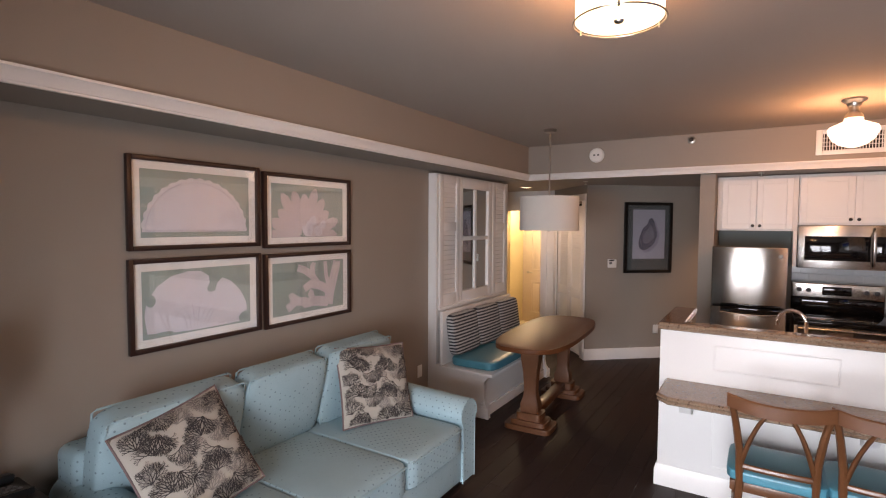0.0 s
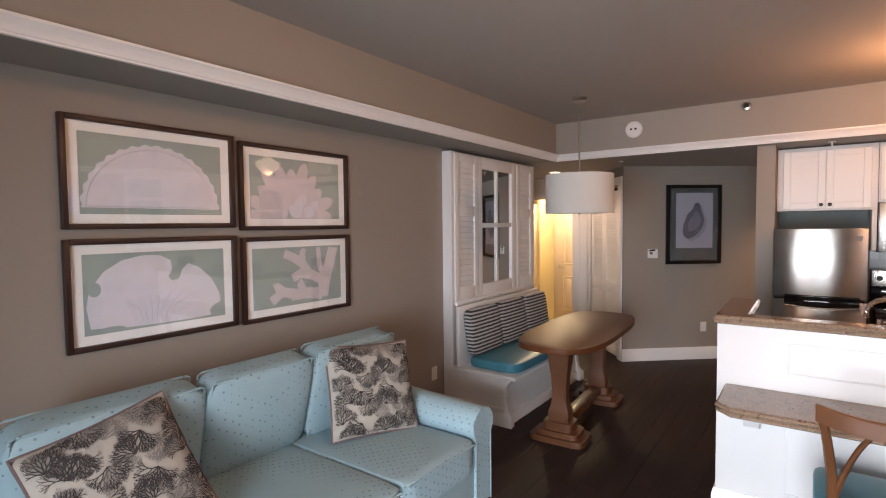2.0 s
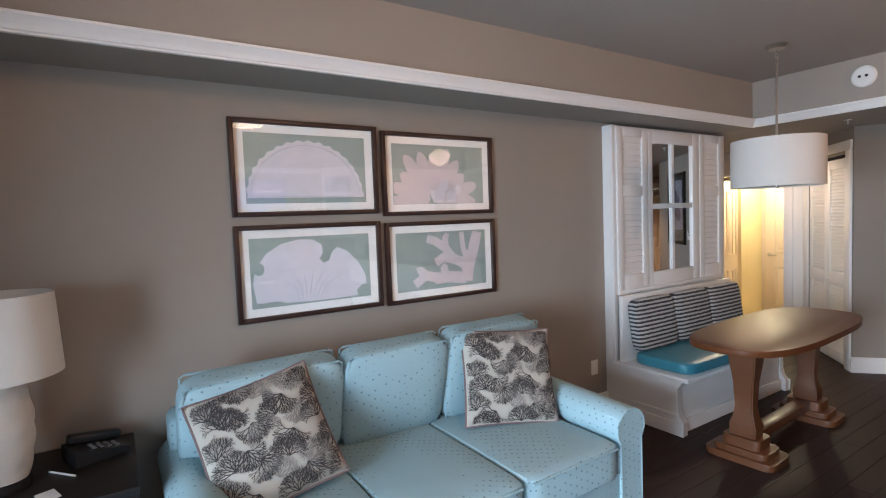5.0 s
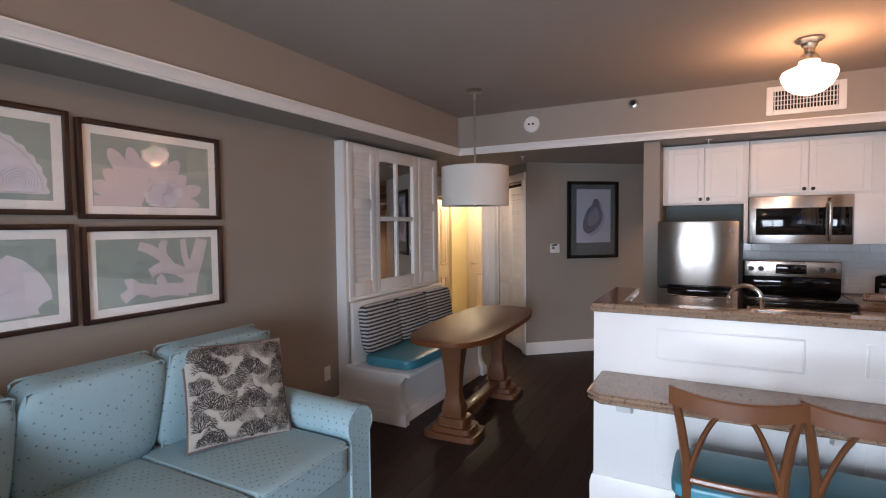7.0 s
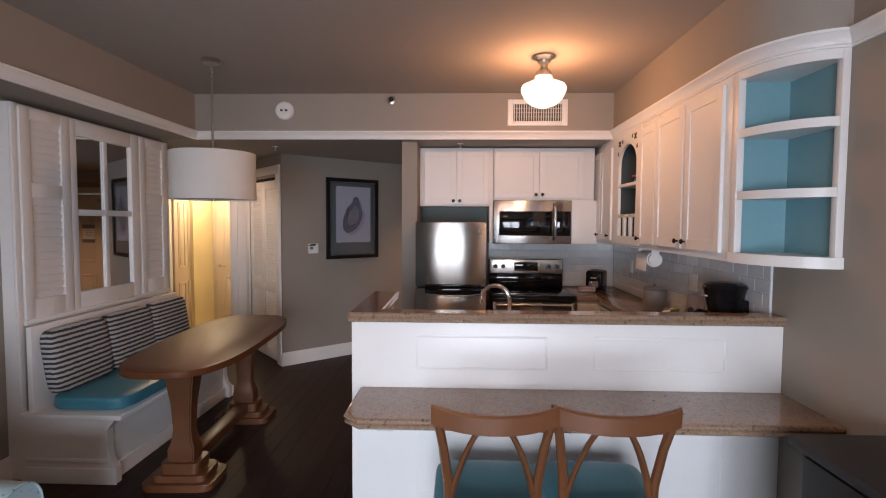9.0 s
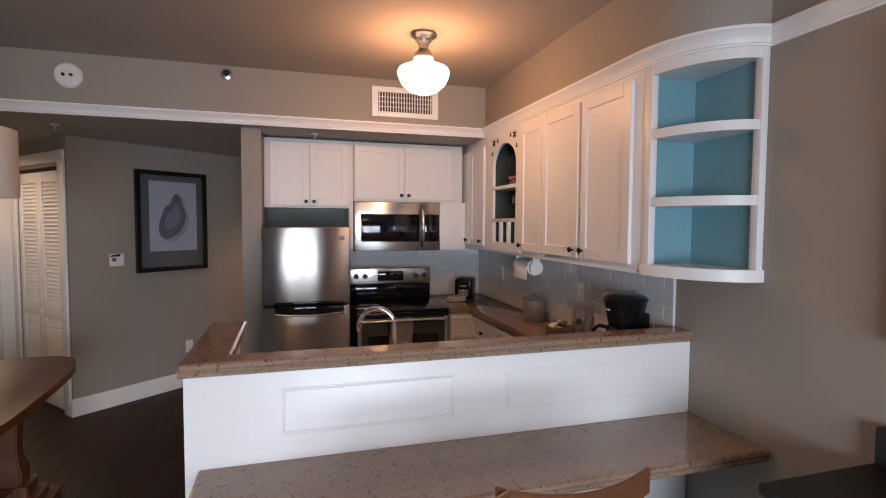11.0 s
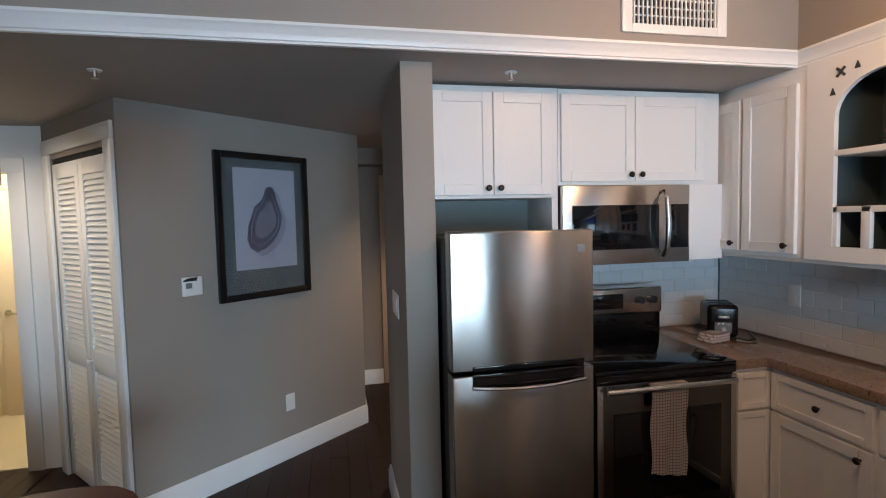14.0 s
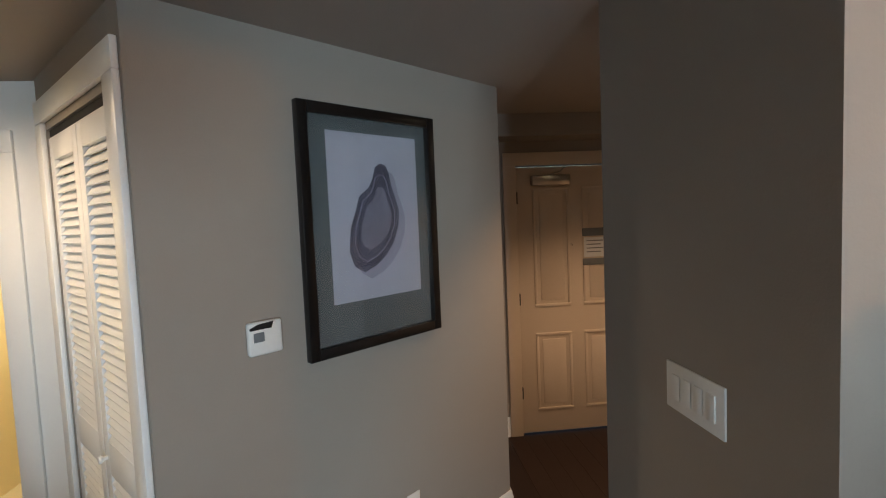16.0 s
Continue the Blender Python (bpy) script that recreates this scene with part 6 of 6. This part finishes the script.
part("screen", box((2.192, 1.818, 1.318), (2.196, 3.527, 2.277)), screen_mat(), tv, "lit screen picture", world=True)
TXT = mat("screen_white", (0.8, 0.8, 0.8), 0.5, glow=((0.9, 0.95, 1.0), 1.4))
for k in range(9):
    part("title_mark", box((2.1905, 3.445 - 0.043 * k, 2.085), (2.1925, 3.459 - 0.043 * k, 2.145 - 0.018 * (k % 3 == 1))), TXT, tv, "white title stroke on screen", world=True)
for k in range(10):
    part("title_mark", box((2.1905, 3.445 - 0.030 * k, 2.180), (2.1925, 3.452 - 0.030 * k, 2.208 - 0.010 * (k % 2))), TXT, tv, "white title stroke on screen", world=True)

dre = thing("dresser", pose(2.0, 2.7, 0), "black stained dresser with a raised back", "dresser")
part("carcass", box((1.80, 1.85, 0.06), (2.245, 3.60, 0.86), 0.004), BLACKW, dre, world=True)
part("top", box((1.765, 1.82, 0.86), (2.247, 3.63, 0.895), 0.006), BLACKW, dre, world=True)
part("riser", box((2.20, 1.85, 0.895), (2.247, 3.60, 1.03), 0.004), BLACKW, dre, world=True)
part("plinth", box((1.83, 1.88, 0.0), (2.24, 3.57, 0.06)), BLACKW, dre, world=True)
for k in range(3):
    y0 = 1.87 + k * 0.575
    for z0, z1 in ((0.10, 0.46), (0.48, 0.84)):
        d = part("drawer_front", box((1.785, y0, z0), (1.80, y0 + 0.555, z1), 0.004), BLACKW, dre, world=True)
        part("pull", tube([(1.785, y0 + 0.20, (z0 + z1) / 2), (1.765, y0 + 0.22, (z0 + z1) / 2), (1.765, y0 + 0.34, (z0 + z1) / 2), (1.785, y0 + 0.36, (z0 + z1) / 2)], 0.006, 8), NICKEL, d, world=True)
mp = part("media_panel", box((2.196, 3.16, 0.925), (2.2005, 3.43, 0.990), 0.002), BLACKG, dre, "black glossy socket panel", world=True)
part("port", box((2.194, 3.205, 0.950), (2.1965, 3.222, 0.966), 0.001), WHITEP, mp, world=True)
she2 = thing("paper_sheet", pose(1.95, 3.12, 0.895, 0, 0, 14), "printed white paper sheet on the dresser", "paper")
part("sheet", box((-0.14, -0.11, 0.0), (0.14, 0.11, 0.0015)), PAPER, she2)
for k in range(7):
    part("print_line", box((-0.11, -0.085 + 0.024 * k, 0.0015), (0.09 - 0.03 * (k % 3), -0.0825 + 0.024 * k, 0.0018)), INK, she2)

# ---------- end table and lamp ----------
et = thing("end_table", pose(-1.85, 1.16, 0), "black stained end table beside the sofa", "side table")
part("tabletop", box((-2.17, 0.80, 0.66), (-1.56, 1.50, 0.695), 0.006), BLACKW, et, world=True)
part("body", box((-2.15, 0.84, 0.10), (-1.60, 1.46, 0.66), 0.004), BLACKW, et, world=True)
dd = part("drawer_front", box((-1.60, 0.86, 0.45), (-1.585, 1.44, 0.64), 0.004), BLACKW, et, world=True)
part("knob", lathe([(0, 0), (0.008, 0), (0.014, 0.018), (0, 0.022)], 14, m=pose(-1.585, 1.15, 0.545, 0, 90)), NICKEL, dd, world=True)
part("plinth", box((-2.13, 0.87, 0.0), (-1.62, 1.43, 0.10)), BLACKW, et, world=True)
tl = thing("table_lamp", pose(-1.86, 1.075, 0.696), "rippled cream ceramic lamp with white shade", "table lamp")
body = bmesh.new()
rings = []
for k in range(61):
    z = 0.035 + 0.40 * k / 60
    ring = []
    for j in range(48):
        a = 2 * math.pi * j / 48
        r = 0.072 + 0.03 * math.sin(math.pi * min(1, (z - 0.02) / 0.42)) + 0.006 * abs(math.sin(32 * z + 0.9 * math.sin(3 * a)))
        ring.append(body.verts.new((r * math.cos(a), r * math.sin(a), z)))
    rings.append(ring)
for a, b in zip(rings, rings[1:]):
    for j in range(48):
        body.faces.new((a[j], a[(j + 1) % 48], b[(j + 1) % 48], b[j]))
body.faces.new(rings[0]); body.faces.new(rings[-1])
part("base", body, CERAM, tl, "rippled cream ceramic")
part("foot", lathe([(0, 0), (0.085, 0), (0.085, 0.03), (0.07, 0.036), (0, 0.036)], 32), BLACKW, tl)
part("stem", tube([(0, 0, 0.43), (0, 0, 0.52)], 0.010), NICKEL, tl)
part("shade", lathe([(0.210, 0.42), (0.212, 0.42), (0.197, 0.725), (0.195, 0.725), (0.210, 0.42)], 48, cap=False), SHADE, tl, "white fabric shade")
for k in range(3):
    a = 2 * math.pi * k / 3
    part("spider_arm", tube([(0, 0, 0.515), (0.205 * math.cos(a), 0.205 * math.sin(a), 0.56)], 0.003, 6), NICKEL, tl)
ph = thing("telephone", pose(-1.98, 1.36, 0.696, 0, 0, -70), "black desk telephone on the end table", "telephone")
bmq = prism([(-0.10, 0.0), (0.10, 0.0), (0.10, 0.065), (-0.10, 0.025)], -0.08, 0.08)
bmq.transform(Matrix(((1, 0, 0, 0), (0, 0, 1, 0), (0, 1, 0, 0), (0, 0, 0, 1))))
part("body", bmq, BLACKP, ph)
hs = box((-0.10, -0.078, 0.045), (0.10, -0.03, 0.085), 0.012, 3)
hs.transform(pose(0, 0, 0, 0, -11, 0))
part("handset", hs, BLACKP, ph)
for r in range(4):
    for c in range(3):
        x = -0.07 + 0.028 * r
        kb = box((x, -0.01 + 0.026 * c, 0.046 + 0.2 * x), (x + 0.016, 0.006 + 0.026 * c, 0.052 + 0.2 * x), 0.002, 1)
        part("key", kb, GREYP, ph)
for k, (x, y) in enumerate(((-1.68, 1.22), (-1.66, 1.13))):
    c = thing("card", pose(x, y, 0.696, 0, 0, 20), "small white printed card on the end table", "card", "cards on the end table")
    part("sheet", box((-0.045, -0.03, 0), (0.045, 0.03, 0.001)), PAPER, c)
pe = thing("pen", pose(-1.85, 1.25, 0.700, 0, 0, 40), "thin white pen on the end table", "pen")
part("barrel", tube([(-0.07, 0, 0), (0.07, 0, 0)], 0.004, 8), WHITEP, pe)

# ---------- tiles and boards ----------
def bevel_tile(w, h, th=0.003, e=0.004):
    """One bevelled tile in local x, z; front towards -y."""
    b = bmesh.new()
    o = [b.verts.new((x, 0, z)) for x, z in ((0, 0), (w, 0), (w, h), (0, h))]
    i = [b.verts.new((x, -th, z)) for x, z in ((e, e), (w - e, e), (w - e, h - e), (e, h - e))]
    b.faces.new(i)
    for k in range(4):
        b.faces.new((o[k], o[(k + 1) % 4], i[(k + 1) % 4], i[k]))
    return b


TW, TH, TG = 0.150, 0.074, 0.0015
def tiled(name, m, length, z0, z1, label):
    t = thing(name, m, label, "backsplash", kind="structure")
    part("grout", box((0, -0.003, z0), (length, 0.006, z1)), GROUTW, t)
    meshes = {}
    rows = int((z1 - z0) / (TH + TG) + 0.6)
    for r in range(rows):
        z = z0 + r * (TH + TG)
        h = min(TH, z1 - z)
        x = -(r % 2) * (TW + TG) / 2
        while x < length - 0.012:
            a, b = max(0, x), min(length, x + TW)
            if b - a > 0.025 and h > 0.03:
                key = (round(b - a, 3), round(h, 3))
                if key not in meshes:
                    o = part("tile", bevel_tile(b - a, h), TILE, t, smooth=False)
                    meshes[key] = o.data
                else:
                    o = new("tile", meshes[key]); o.parent = t
                o.location = (a, -0.003, z)
            x += TW + TG
    return t


tiled("backsplash_1", pose(0.92, 7.274, 0), 1.318, 0.956, 1.44, "pale grey bevelled subway tiles behind the range")
tiled("backsplash_2", pose(2.244, 7.262, 0, 0, 0, -90), 2.715, 0.956, 1.452, "pale grey bevelled subway tiles over the worktop")

floor = bpy.data.objects["floor"]
PW, PL = 0.127, 1.9
sh_mesh = None
count = 0
rnd = random.Random(8)
rest = bmesh.new()
i = 0
x = -2.22
while x < XR:
    y = YB - rnd.uniform(0, PL)
    while y < 9.58:
        a, b = max(y, YB), min(y + PL, 9.58)
        if b - a > 0.05:
            inside = y >= YB and y + PL <= 9.58
            if inside and 0.5 < y + PL and count < 290 and x < 1.95:
                if sh_mesh is None:
                    o = part("plank", box((0.0008, 0.0008, -0.012), (PW - 0.0008, PL - 0.0008, 0.0), 0.0012, 1), FLOORW, floor, smooth=False)
                    sh_mesh = o.data
                else:
                    o = new("plank", sh_mesh); o.parent = floor
                o.location = (x, y, 0)
                count += 1
            else:
                box((x + 0.0008, a + 0.0008, -0.012), (min(x + PW, XR) - 0.0008, b - 0.0008, 0.0), bm=rest)
        y += PL
    x += PW
for k in range(16):
    box((-4.2 + 0.125 * k, 6.56, -0.012), (-4.2 + 0.125 * k + 0.1234, 8.395, 0.0), bm=rest)
tagged(part("planks", rest, FLOORW, floor, smooth=False), kind="stuff")
